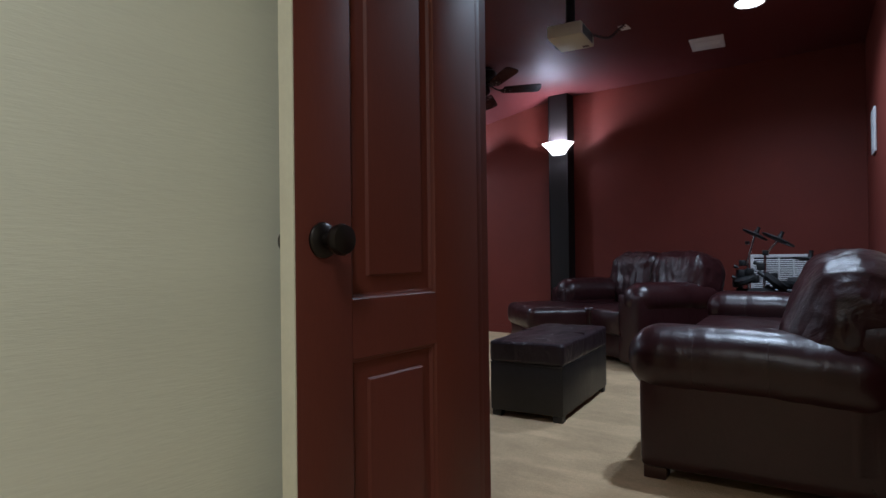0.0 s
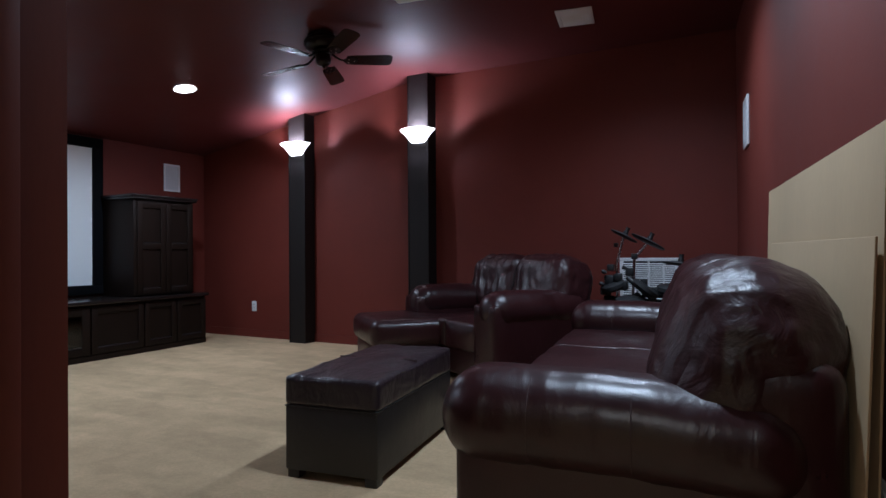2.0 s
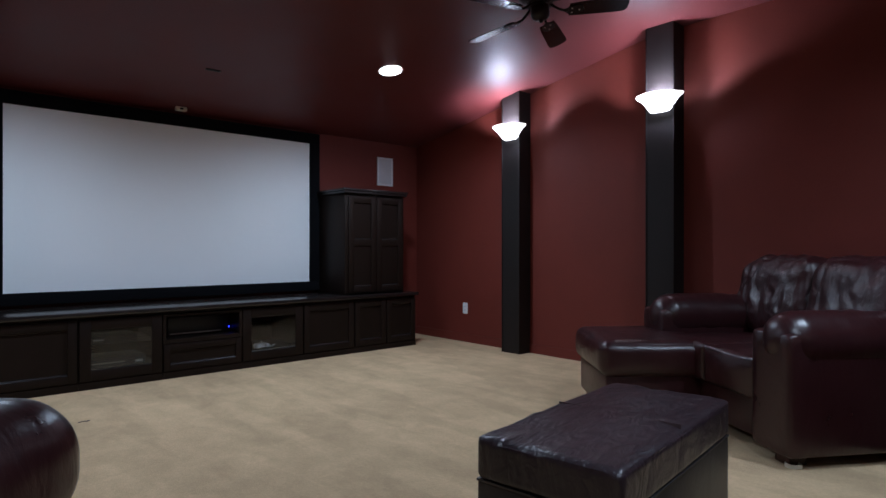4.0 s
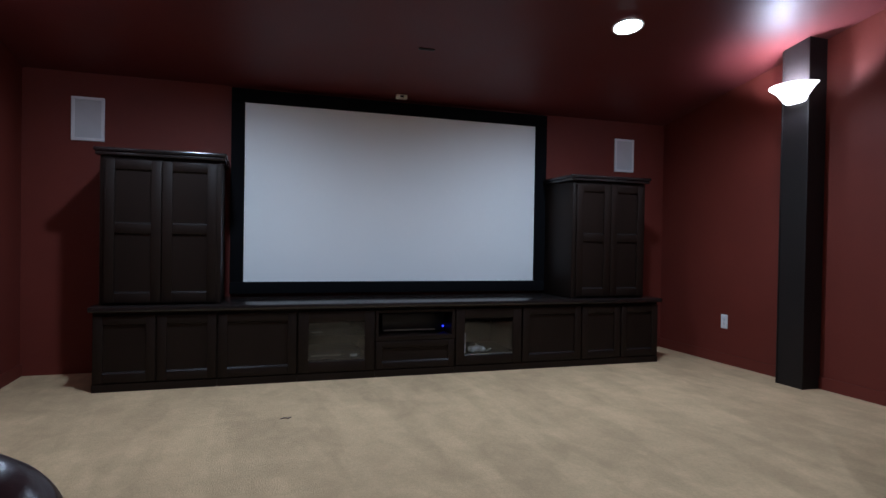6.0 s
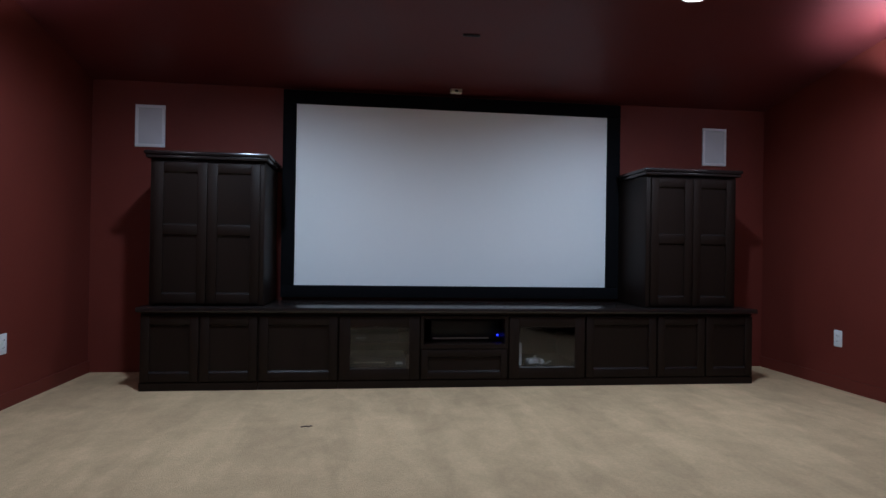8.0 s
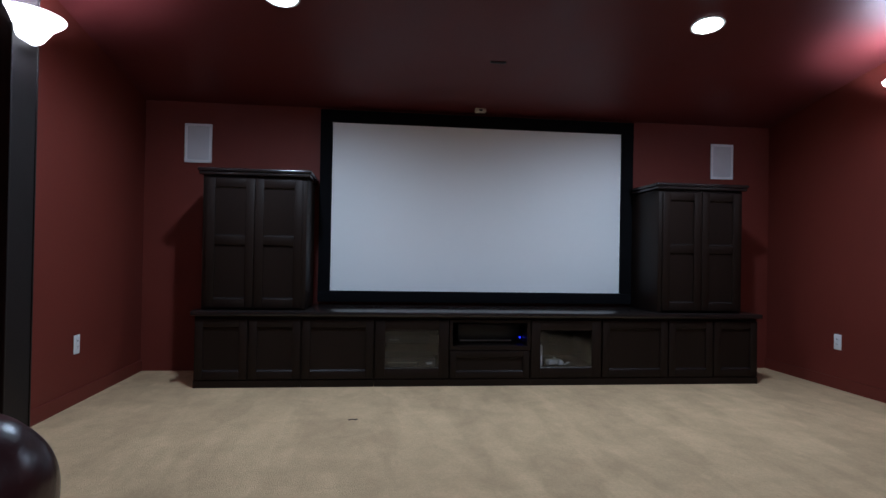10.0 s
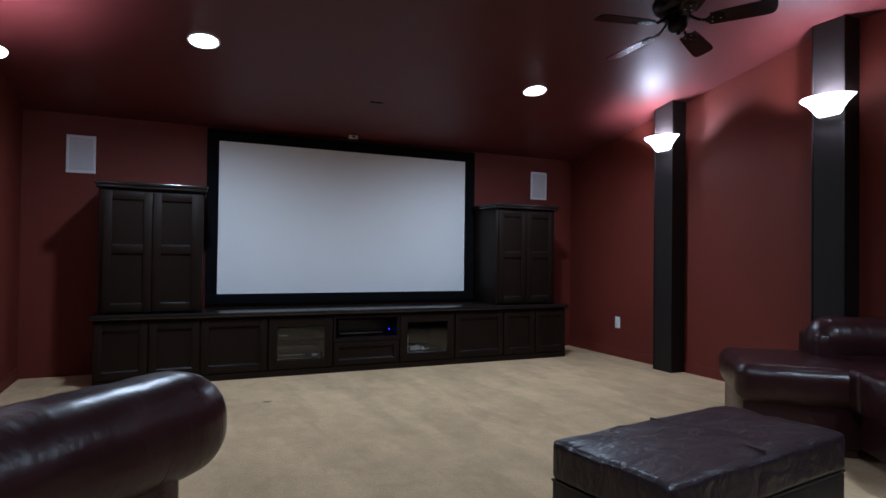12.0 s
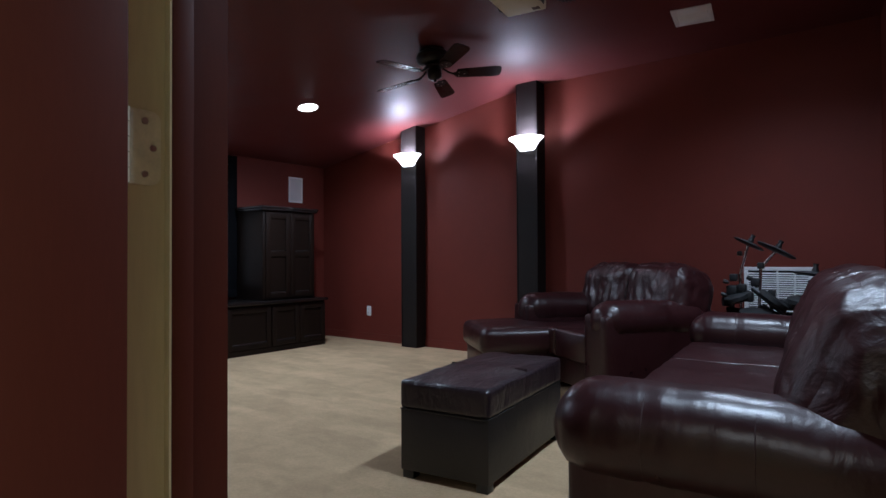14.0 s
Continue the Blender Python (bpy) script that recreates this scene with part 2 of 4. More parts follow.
def cushion(hx, hy, hz, r, n=18, crown=(0, 0, 0), wrinkle=None):
    """A rounded block of half sizes hx, hy, hz, swollen by crown, with folds from wrinkle(point, normal)."""
    bm = bmesh.new()
    verts = {}

    def vert(a, b, c):
        key = (round(a, 5), round(b, 5), round(c, 5))
        if key not in verts:
            q = Vector((a * hx, b * hy, c * hz))
            k = Vector([max(-(h - r), min(h - r, t)) for h, t in zip((hx, hy, hz), q)])
            d = q - k
            nrm = d.normalized() if d.length > 1e-9 else Vector((0, 0, 1))
            p = k + nrm * r
            p.x += crown[0] * a * (1 - b * b) * (1 - c * c)
            p.y += crown[1] * b * (1 - a * a) * (1 - c * c)
            p.z += crown[2] * c * (1 - a * a) * (1 - b * b)
            if wrinkle:
                p += nrm * wrinkle(p, nrm)
            verts[key] = bm.verts.new(p)
        return verts[key]
    ts = [math.sin((2 * i / n - 1) * math.pi / 2) for i in range(n + 1)]
    for axis in range(3):
        for s in (-1, 1):
            for i in range(n):
                for j in range(n):
                    quad = []
                    for u, w in ((ts[i], ts[j]), (ts[i + 1], ts[j]), (ts[i + 1], ts[j + 1]), (ts[i], ts[j + 1])):
                        c = [0, 0, 0]
                        c[axis], c[(axis + 1) % 3], c[(axis + 2) % 3] = s, u, w
                        quad.append(vert(*c))
                    bm.faces.new(quad if s > 0 else list(reversed(quad)))
    return bm


def mesh_of(name, bm, mat, smooth=True):
    data = bpy.data.meshes.new(name)
    bm.to_mesh(data)
    bm.free()
    data.materials.append(mat)
    if smooth:
        data.shade_smooth()
        data.set_sharp_from_angle(angle=radians(38))
    return data


def part(name, bm, mat, parent, label="", m=None):
    ob = new(name, mesh_of(name, bm, mat))
    ob.parent = parent
    if m is not None:
        ob.matrix_basis = m
    return tagged(ob, label)


def shared(name, data, parent, m, label=""):
    ob = new(name, data)
    ob.parent, ob.matrix_basis = parent, m
    return tagged(ob, label)


def thing(name, label, category, m=None, group=""):
    ob = new(name)
    ob.empty_display_size = 0.1
    if m is not None:
        ob.matrix_basis = m
    return tagged(ob, label, category, group)


def setting(name, bm, mat, label, category):
    return tagged(new(name, mesh_of(name, bm, mat)), label, category, kind="structure")


# ---- large structure ----
Y_DOOR = 1.44           # hall side of the door wall
Y_DOOR2 = 1.60          # room side
X_JAMB, X_JAMB2 = -0.660, 0.36
floor = setting("floor", prism(bmesh.new(), [(X_FRONT - 0.15, Y_LEFT - 0.15), (-1.0, Y_LEFT - 0.15), (-1.0, -1.6), (back_x(-1.6) + 0.15, -1.6), (back_x(6.3) + 0.15, 6.3), (X_FRONT - 0.15, 6.3)], "z", -0.12, 0.0), CARPET, "beige cut-pile carpet with faint vacuum marks", "carpet")

side = [(X_FRONT, 0), (0.75, 0), (0.75, Z_BACK + 0.1), (X_CREASE, Z_BACK + 0.1), (X_FRONT, Z_FRONT + 0.1)]
setting("wall_right", prism(bmesh.new(), [(x if x < 0.7 else back_x(Y_RIGHT), z) for x, z in side], "y", Y_RIGHT, Y_RIGHT + 0.12), WALL, "dark red painted wall with two black pilasters", "wall")
setting("wall_left", prism(bmesh.new(), [(x if x < 0.7 else -0.80, z) for x, z in side], "y", Y_LEFT - 0.12, Y_LEFT), WALL, "dark red painted side wall", "wall")
setting("wall_screen", boxes((X_FRONT - 0.12, X_FRONT, Y_LEFT - 0.12, Y_RIGHT + 0.12, 0, Z_FRONT + 0.1)), WALL, "dark red painted wall behind the projection screen", "wall")
setting("wall_back", prism(bmesh.new(), [(back_x(Y_DOOR2), Y_DOOR2), (back_x(Y_RIGHT + 0.12), Y_RIGHT + 0.12), (back_x(Y_RIGHT + 0.12) + 0.12, Y_RIGHT + 0.12), (back_x(Y_DOOR2) + 0.12, Y_DOOR2)], "z", 0, Z_BACK + 0.1), WALL, "dark red painted back wall behind the sofa", "wall")
setting("wall_partition", boxes((-0.92, -0.803, Y_LEFT, Y_DOOR2, 0, Z_BACK + 0.1)), WALL, "dark red painted partition beside the door", "wall")
setting("wall_door", boxes((-0.803, X_JAMB - 0.031, Y_DOOR, Y_DOOR2, 0, Z_BACK + 0.1), (X_JAMB - 0.031, back_x(Y_DOOR2), Y_DOOR, Y_DOOR2, 2.08, Z_BACK + 0.1), (X_JAMB2 + 0.031, back_x(Y_DOOR2), Y_DOOR, Y_DOOR2, 0, 2.08)), WALL, "dark red painted wall round the doorway", "wall")
roof = bmesh.new()
prism(roof, [(X_FRONT - 0.12, Z_FRONT - 0.0196), (X_CREASE, Z_BACK), (0.75, Z_BACK), (0.75, Z_BACK + 0.12), (X_CREASE, Z_BACK + 0.12), (X_FRONT - 0.12, Z_FRONT + 0.1)], "y", Y_LEFT - 0.12, Y_RIGHT + 0.12)
setting("ceiling", roof, CEIL, "dark red satin ceiling sloping down towards the screen", "ceiling")
# hall
setting("wall_hall", boxes((-0.80, -0.72, -1.6, Y_DOOR, 0, HALL_Z)), HALLWALL, "beige textured hall wall behind the open door", "wall")
setting("wall_hall_right", prism(bmesh.new(), [(back_x(-1.6), -1.6), (back_x(Y_DOOR), Y_DOOR), (back_x(Y_DOOR) + 0.1, Y_DOOR), (back_x(-1.6) + 0.1, -1.6)], "z", 0, HALL_Z), HALLWALL, "beige textured hall wall", "wall")
setting("wall_hall_end", boxes((-0.80, 1.0, -1.7, -1.6, 0, HALL_Z)), HALLWALL, "beige textured hall end wall", "wall")
setting("ceiling_hall", boxes((-0.80, 1.0, -1.7, Y_DOOR, HALL_Z, HALL_Z + 0.1)), CREAM, "plain cream hall ceiling", "ceiling")

# door frame
frame_ob = thing("door_frame", "red-painted door frame with a bare wooden hinge rebate", "door frame")
tagged(frame_ob, kind="structure")
for sgn, xj in ((1, X_JAMB), (-1, X_JAMB2)):
    a, b = sorted((xj - 0.014 * sgn, xj - 0.03 * sgn))
    part("jamb", boxes((a, b, Y_DOOR + 0.091, Y_DOOR2 + 0.001, 0, 2.06)), DOORRED, frame_ob)
    a, b = sorted((xj, xj - 0.03 * sgn))
    part("rebate", boxes((a, b, Y_DOOR - 0.040, Y_DOOR + 0.056, 0, 2.06)), RAWJAMB, frame_ob, "bare light wood rebate")
    a, b = sorted((xj - 0.03 * sgn, xj + 0.014 * sgn))
    part("door_stop", boxes((a, b, Y_DOOR + 0.058, Y_DOOR + 0.090, 0, 2.06), bevel=0.002), DOORRED, frame_ob)
    a, b = sorted((xj + 0.0005 * sgn, xj + 0.014 * sgn))
    part("stop_edge", boxes((a, b, Y_DOOR + 0.0545, Y_DOOR + 0.0575, 0, 2.06)), RAWJAMB, frame_ob, "bare wood edge of the door stop")
part("head_jamb", boxes((X_JAMB - 0.03, X_JAMB2 + 0.03, Y_DOOR - 0.012, Y_DOOR2 + 0.001, 2.061, 2.08)), DOORRED, frame_ob)


# the open door: local x runs from the free edge to the hinge, y is its thickness, red face towards -y
def panel_door(m):
    door = thing("panelled_door", "open dark red panelled door with a cream hall side and edge", "door", m)
    W, H, T = 0.567, 2.03, 0.036
    s0, s1 = 0.135, 0.395
    rails = [(0.0, 0.22), (0.735, 0.85), (1.90, H)]
    bm = bmesh.new()
    box(bm, 0, s0, 0, T, 0, H, bevel=0.002)
    box(bm, s1, W, 0, T, 0, H, bevel=0.002)
    for z0, z1 in rails:
        box(bm, s0, s1, 0.0, T, z0, z1)
    part("slab", bm, DOORRED, door)
    for z0, z1 in ((0.22, 0.735), (0.85, 1.90)):
        bm = bmesh.new()
        loops = []
        for inset, depth in ((0.0, 0.0), (0.005, 0.006), (0.007, 0.0065), (0.011, 0.013), (0.016, 0.0135), (0.044, 0.0075), (0.048, 0.0015), (0.051, 0.001)):
            loops.append([bm.verts.new(p) for p in ((s0 + inset, depth, z0 + inset), (s1 - inset, depth, z0 + inset), (s1 - inset, depth, z1 - inset), (s0 + inset, depth, z1 - inset))])
        for a, b in zip(loops, loops[1:]):
            for i in range(4):
                bm.faces.new((a[i], a[(i + 1) % 4], b[(i + 1) % 4], b[i]))
        bm.faces.new(loops[-1])
        box(bm, s0, s1, T - 0.008, T - 0.002, z0, z1)
        bmesh.ops.recalc_face_normals(bm, faces=bm.faces[:])
        part("panel", bm, DOORRED, door)
    part("hall_face", boxes((0, W, T + 0.0005, T + 0.003, 0, H)), CREAM, door, "cream painted hall side")
    part("free_edge", boxes((-0.0035, -0.0005, 0.001, T + 0.003, 0, H)), CREAM, door, "cream painted door edge")
    for s, y in ((-1, 0.0), (1, T + 0.003)):
        knob = lathe(bmesh.new(), [(0, 0), (0.033, 0), (0.033, 0.004), (0.028, 0.009), (0.013, 0.012), (0.012, 0.028), (0.019, 0.034), (0.027, 0.042), (0.029, 0.052), (0.026, 0.060), (0.012, 0.064), (0, 0.0645)], 28, m=pose(0.062, y, 0.965, 90 * (1 if s < 0 else -1)))
        part("door_knob", knob, BRONZE, door, "oil-rubbed bronze round knob")
    return door


panel_door(pose(-0.578, 0.842, 0, 0, 0, 90))


def hinge(m):
    h = thing("door_hinge", "dull nickel door hinge with three screws on the bare rebate", "hinge", m, "door hinges")
    leaf = bmesh.new()
    prof = [(0.0, -0.051), (0.030, -0.051)] + [(0.030 + 0.014 * math.sin(a), -0.037 - 0.014 * math.cos(a)) for a in (0.4, 0.8, 1.2, 1.57)] + [(0.030 + 0.014 * math.cos(a), 0.037 + 0.014 * math.sin(a)) for a in (0.0, 0.4, 0.8, 1.2, 1.57)] + [(0.0, 0.051)]
    prism(leaf, prof, "x", 0.0, 0.0025)
    part("leaf", leaf, HINGE, h)
    knuckle = bmesh.new()
    for k in range(5):
        rod(knuckle, (0.004, -0.006, -0.050 + k * 0.0205), (0.004, -0.006, -0.0315 + k * 0.0205), 0.0065, 14)
    part("knuckle", knuckle, HINGE, h)
    for y, z in ((0.022, 0.036), (0.033, 0.0), (0.022, -0.036)):
        bm = bmesh.new()
        rod(bm, (0.002, y, z), (0.0038, y, z), 0.0045, 14)
        box(bm, 0.0038, 0.0042, y - 0.0035, y + 0.0035, z - 0.0006, z + 0.0006)
        part("screw", bm, STEEL, h)
    return h


first = hinge(pose(X_JAMB, Y_DOOR + 0.004, 1.130))
copy_thing(first, pose(X_JAMB, Y_DOOR + 0.004, 0.30))
copy_thing(first, pose(X_JAMB, Y_DOOR + 0.004, 1.86))


# baseboards
def baseboard(name, outline):
    setting(name, prism(bmesh.new(), outline, "z", 0.0, 0.085), WALL, "low baseboard painted dark red like the wall", "baseboard")


baseboard("baseboard_right", [(X_FRONT, Y_RIGHT - 0.012), (back_x(Y_RIGHT), Y_RIGHT - 0.012), (back_x(Y_RIGHT), Y_RIGHT), (X_FRONT, Y_RIGHT)])
baseboard("baseboard_left", [(X_FRONT, Y_LEFT), (-0.92, Y_LEFT), (-0.92, Y_LEFT + 0.012), (X_FRONT, Y_LEFT + 0.012)])


# pilasters and sconces
def pilaster(x0, x1, y0, y1):
    p = thing("pilaster", "narrow black-brown boxed pilaster from floor to ceiling", "pilaster", None, "pilasters with sconces")
    top0, top1 = ceil_z(x0) + 0.02, ceil_z(x1) + 0.02
    part("shaft", prism(bmesh.new(), [(x0, 0), (x1, 0), (x1, top1), (x0, top0)], "y", y0, y1), COLUMN, p)
    front = y0 if y0 > 3 else y1
    for x in (x0, x1):
        part("corner_bead", boxes((x - 0.006, x + 0.006, front - 0.006, front + 0.006, 0.0, ceil_z(x) - 0.004), bevel=0.004), COLUMN, p)
    return p


pilaster(-4.215, -4.005, 5.985, Y_RIGHT - 0.001)
pilaster(-2.735, -2.520, 5.985, Y_RIGHT - 0.001)
pilaster(-3.930, -3.720, Y_LEFT + 0.001, 0.98)


def sconce(x, y, turn):
    s = thing("wall_sconce", "lit white frosted glass bell sconce on a black pilaster", "wall lamp", pose(x, y, 1.965 if turn == 0 else 1.915, 0, 0, turn), "uplight sconces")
    outer = [(0.062, 0.026), (0.074, 0.032), (0.086, 0.044), (0.104, 0.070), (0.124, 0.098), (0.150, 0.120), (0.174, 0.136), (0.179, 0.146)]
    inner = [(r - 0.006, z + 0.002) for r, z in reversed(outer)]
    bm = lathe(bmesh.new(), [(0.0, 0.026)] + outer + inner + [(0.0, 0.032)], 28, math.pi, math.pi)
    bmesh.ops.transform(bm, matrix=Matrix.Diagonal((1, 0.92, 1, 1)), verts=bm.verts)
    part("bowl", bm, BOWL, s)
    part("back_plate", boxes((-0.05, 0.05, -0.008, -0.001, 0.04, 0.12), bevel=0.003), BRONZE, s)
    return s


for sx, sy, turn in SCONCES:
    sconce(sx, sy, turn)


def downlight(x, y):
    slope = math.degrees(math.atan2(Z_BACK - Z_FRONT, X_CREASE - X_FRONT)) if x < X_CREASE else 0
    d = thing("recessed_downlight", "lit round recessed ceiling downlight with white trim", "downlight", pose(x, y, ceil_z(x), 0, -slope, 0), "ceiling downlights")
    part("trim", lathe(bmesh.new(), [(0.086, -0.001), (0.100, -0.001), (0.102, -0.006), (0.096, -0.009), (0.086, -0.005)], 32), WHITE, d)
    part("lens", lathe(bmesh.new(), [(0, -0.016), (0.05, -0.014), (0.088, -0.004)], 32), BULB, d)
    return d


for dx, dy in DOWNLIGHTS:
    downlight(dx, dy)


# ---- screen wall ----
def projection_screen():
    s = thing("projection_screen", "wide white projection screen with a black velvet frame", "projection screen")
    x0, x1 = X_FRONT + 0.003, X_FRONT + 0.06
    y0, y1, z0, z1 = 2.302, 4.742, 0.652, 2.016
    fy0, fy1, fz0, fz1 = 2.205, 4.850, 0.560, 2.118
    part("fabric", boxes((x0, x0 + 0.045, y0 - 0.01, y1 + 0.01, z0 - 0.01, z1 + 0.01)), SCREEN, s)
    for spec in ((fy0, fy1, fz0, z0), (fy0, fy1, z1, fz1), (fy0, y0, z0 + 0.0005, z1 - 0.0005), (y1, fy1, z0 + 0.0005, z1 - 0.0005)):
        part("frame_bar", boxes((x0, x1 + 0.006, *spec), bevel=0.006), VELVET, s)
    return s


projection_screen()
sensor = thing("sensor_box", "small white sensor with a dark window above the screen", "sensor", pose(-5.58, 3.50, ceil_z(-5.58), 0, -9, 0))
part("case", boxes((-0.02, 0.02, -0.045, 0.045, -0.028, 0.004), bevel=0.004), PROJ, sensor)
part("window", boxes((0.018, 0.0225, -0.014, 0.014, -0.024, -0.008)), SLOT, sensor)


def wall_speaker(y, z):
    s = thing("in_wall_speaker", "white in-wall loudspeaker with perforated grille", "loudspeaker", pose(X_FRONT, y, z), "front speakers")
    w, h = 0.105, 0.155
    for a in ((-w, w, -h, -h + 0.022), (-w, w, h - 0.022, h), (-w, -w + 0.022, -h + 0.022, h - 0.022), (w - 0.022, w, -h + 0.022, h - 0.022)):
        part("frame_bar", boxes((0.001, 0.014, *a), bevel=0.003), WHITE, s)
    part("grille", boxes((0.001, 0.009, -w + 0.022, w - 0.022, -h + 0.022, h - 0.022)), GRILLE, s)
    return s


wall_speaker(1.245, 1.812)
wall_speaker(5.692, 1.822)

XF = -5.07              # front of the base cabinets


def shaker(name, parent, y0, y1, z0, z1, x, mat=ESPRESSO, splits=(), glass=False, rail=0.055):
    """A door with a raised frame round sunk panels, facing +x, its frame's face at x."""
    t = 0.019
    if glass:
        d = part(name, boxes((x - t, x - 0.014, y0, y0 + rail, z0, z1), (x - t, x - 0.014, y1 - rail, y1, z0, z1), (x - t, x - 0.014, y0 + rail, y1 - rail, z0, z0 + rail), (x - t, x - 0.014, y0 + rail, y1 - rail, z1 - rail, z1)), mat, parent)
    else:
        d = part(name, boxes((x - t, x - 0.014, y0, y1, z0, z1)), mat, parent)
    for a, b in ((y0, y0 + rail), (y1 - rail, y1)):
        part("stile", boxes((x - 0.0139, x, a, b, z0, z1), bevel=0.002), mat, d)
    bands = [(z0, z0 + rail)] + [(c - rail / 2, c + rail / 2) for c in splits] + [(z1 - rail, z1)]
    for a, b in bands:
        part("rail", boxes((x - 0.0139, x - 0.0004, y0 + rail, y1 - rail, a, b), bevel=0.002), mat, d)
    for (_, zb), (zt, _) in zip(bands, bands[1:]):
        # sloped beads that catch the light along the edges of each panel
        for z, s in ((zb, 1), (zt, -1)):
            part("bead", prism(bmesh.new(), [(x - 0.0015, z), (x - 0.0138, z), (x - 0.0138, z + 0.011 * s)], "y", y0 + rail, y1 - rail), ESPRESSO_H, d)
        if glass:
            pane = part("pane", boxes((x - 0.012, x - 0.008, y0 + rail, y1 - rail, zb, zt)), GLASS, d, "dark clear glass pane")
            pane.visible_shadow = False
    return d


def carcass(parent, y0, y1, z0, z1, x0, x1, mat=ESPRESSO, open_front=False):
    if open_front:
        t = 0.018
        part("body", boxes((x0, x0 + t, y0, y1, z0, z1), (x0 + t, x1, y0, y0 + t, z0, z1), (x0 + t, x1, y1 - t, y1, z0, z1), (x0 + t, x1, y0 + t, y1 - t, z0, z0 + t), (x0 + t, x1, y0 + t, y1 - t, z1 - t, z1)), mat, parent)
    else:
        part("body", boxes((x0, x1, y0, y1, z0, z1)), mat, parent)


LOW = "low media cabinets"
DZ0, DZ1 = 0.058, 0.482
units = [(1.418, 2.152, "two"), (2.152, 2.667, "one"), (2.667, 3.211, "glass"), (3.211, 3.816, "niche"), (3.816, 4.366, "glass"), (4.366, 4.892, "one"), (4.892, 5.626, "two")]
for y0, y1, kind in units:
    y0, y1 = y0 + 0.001, y1 - 0.001
    label = {"two": "espresso wood base cabinet with two panelled doors", "one": "espresso wood base cabinet with one panelled door", "glass": "espresso wood base cabinet with a glass door", "niche": "espresso wood base cabinet with an open niche over a drawer"}[kind]
    c = thing("base_cabinet", label, "cabinet", None, LOW)
    part("plinth", boxes((X_FRONT + 0.02, XF - 0.004, y0, y1, 0.0, 0.05)), ESPRESSO, c)
    if kind in ("two", "one"):
        carcass(c, y0, y1, 0.05, 0.505, X_FRONT + 0.02, XF - 0.022)
        n = 2 if kind == "two" else 1
        for k in range(n):
            a, b = y0 + (y1 - y0) * k / n, y0 + (y1 - y0) * (k + 1) / n
            shaker("door", c, a + 0.006, b - 0.006, DZ0, DZ1, XF)
    elif kind == "glass":
        carcass(c, y0, y1, 0.05, 0.505, X_FRONT + 0.02, XF - 0.022, open_front=True)
        shaker("door", c, y0 + 0.006, y1 - 0.006, DZ0, DZ1, XF, glass=True, rail=0.07)
        part("shelf", boxes((X_FRONT + 0.05, XF - 0.03, y0 + 0.02, y1 - 0.02, 0.112, 0.128)), ESPRESSO, c)
        if y0 < 3:
            part("shelf", boxes((X_FRONT + 0.05, XF - 0.06, y0 + 0.02, y1 - 0.02, 0.28, 0.296)), ESPRESSO, c)
    else:
        carcass(c, y0, y1, 0.05, 0.505, X_FRONT + 0.02, XF - 0.022, open_front=True)
        part("divider", boxes((X_FRONT + 0.05, XF - 0.004, y0 + 0.02, y1 - 0.02, 0.262, 0.290)), ESPRESSO, c)
        part("stile", boxes((XF - 0.021, XF - 0.002, y0, y0 + 0.022, 0.262, DZ1)), ESPRESSO, c)
        part("stile", boxes((XF - 0.021, XF - 0.002, y1 - 0.022, y1, 0.262, DZ1)), ESPRESSO, c)
        part("rail", boxes((XF - 0.021, XF - 0.002, y0 + 0.022, y1 - 0.022, 0.462, DZ1)), ESPRESSO, c)
        shaker("drawer", c, y0 + 0.006, y1 - 0.006, DZ0, 0.256, XF, rail=0.045)

receiver = thing("av_receiver", "black receiver with a lit blue standby light", "receiver", pose(-5.42, 3.515, 0.290))
part("case", boxes((-0.16, 0.16, -0.215, 0.275, 0.008, 0.145), bevel=0.004), BLACK, receiver)
part("foot", boxes((-0.13, 0.13, -0.19, 0.19, 0.0, 0.008)), RUBBER, receiver)
part("front_trim", boxes((0.160, 0.164, -0.20, 0.20, 0.012, 0.022)), STEEL, receiver)
led = bmesh.new()
bmesh.ops.create_uvsphere(led, u_segments=12, v_segments=8, radius=0.007, matrix=pose(0.162, 0.265, 0.040))
part("standby_light", led, LED, receiver, "glowing blue light")

player = thing("disc_player", "slim dark disc player behind cabinet glass", "disc player", pose(-5.33, 2.93, 0.128))
part("case", boxes((-0.15, 0.15, -0.19, 0.19, 0.0, 0.06), bevel=0.003), BLACK, player)
part("front_trim", boxes((0.150, 0.153, -0.16, 0.05, 0.022, 0.030)), STEEL, player)
part("badge", boxes((0.150, 0.153, 0.12, 0.17, 0.012, 0.030)), GRILLE, player)
player2 = thing("cable_box", "slim dark cable box behind cabinet glass", "cable box", pose(-5.34, 2.90, 0.296))
part("case", boxes((-0.13, 0.13, -0.17, 0.17, 0.0, 0.05), bevel=0.003), BLACK, player2)
part("display", boxes((0.130, 0.133, -0.12, -0.05, 0.018, 0.026)), GRILLE, player2)

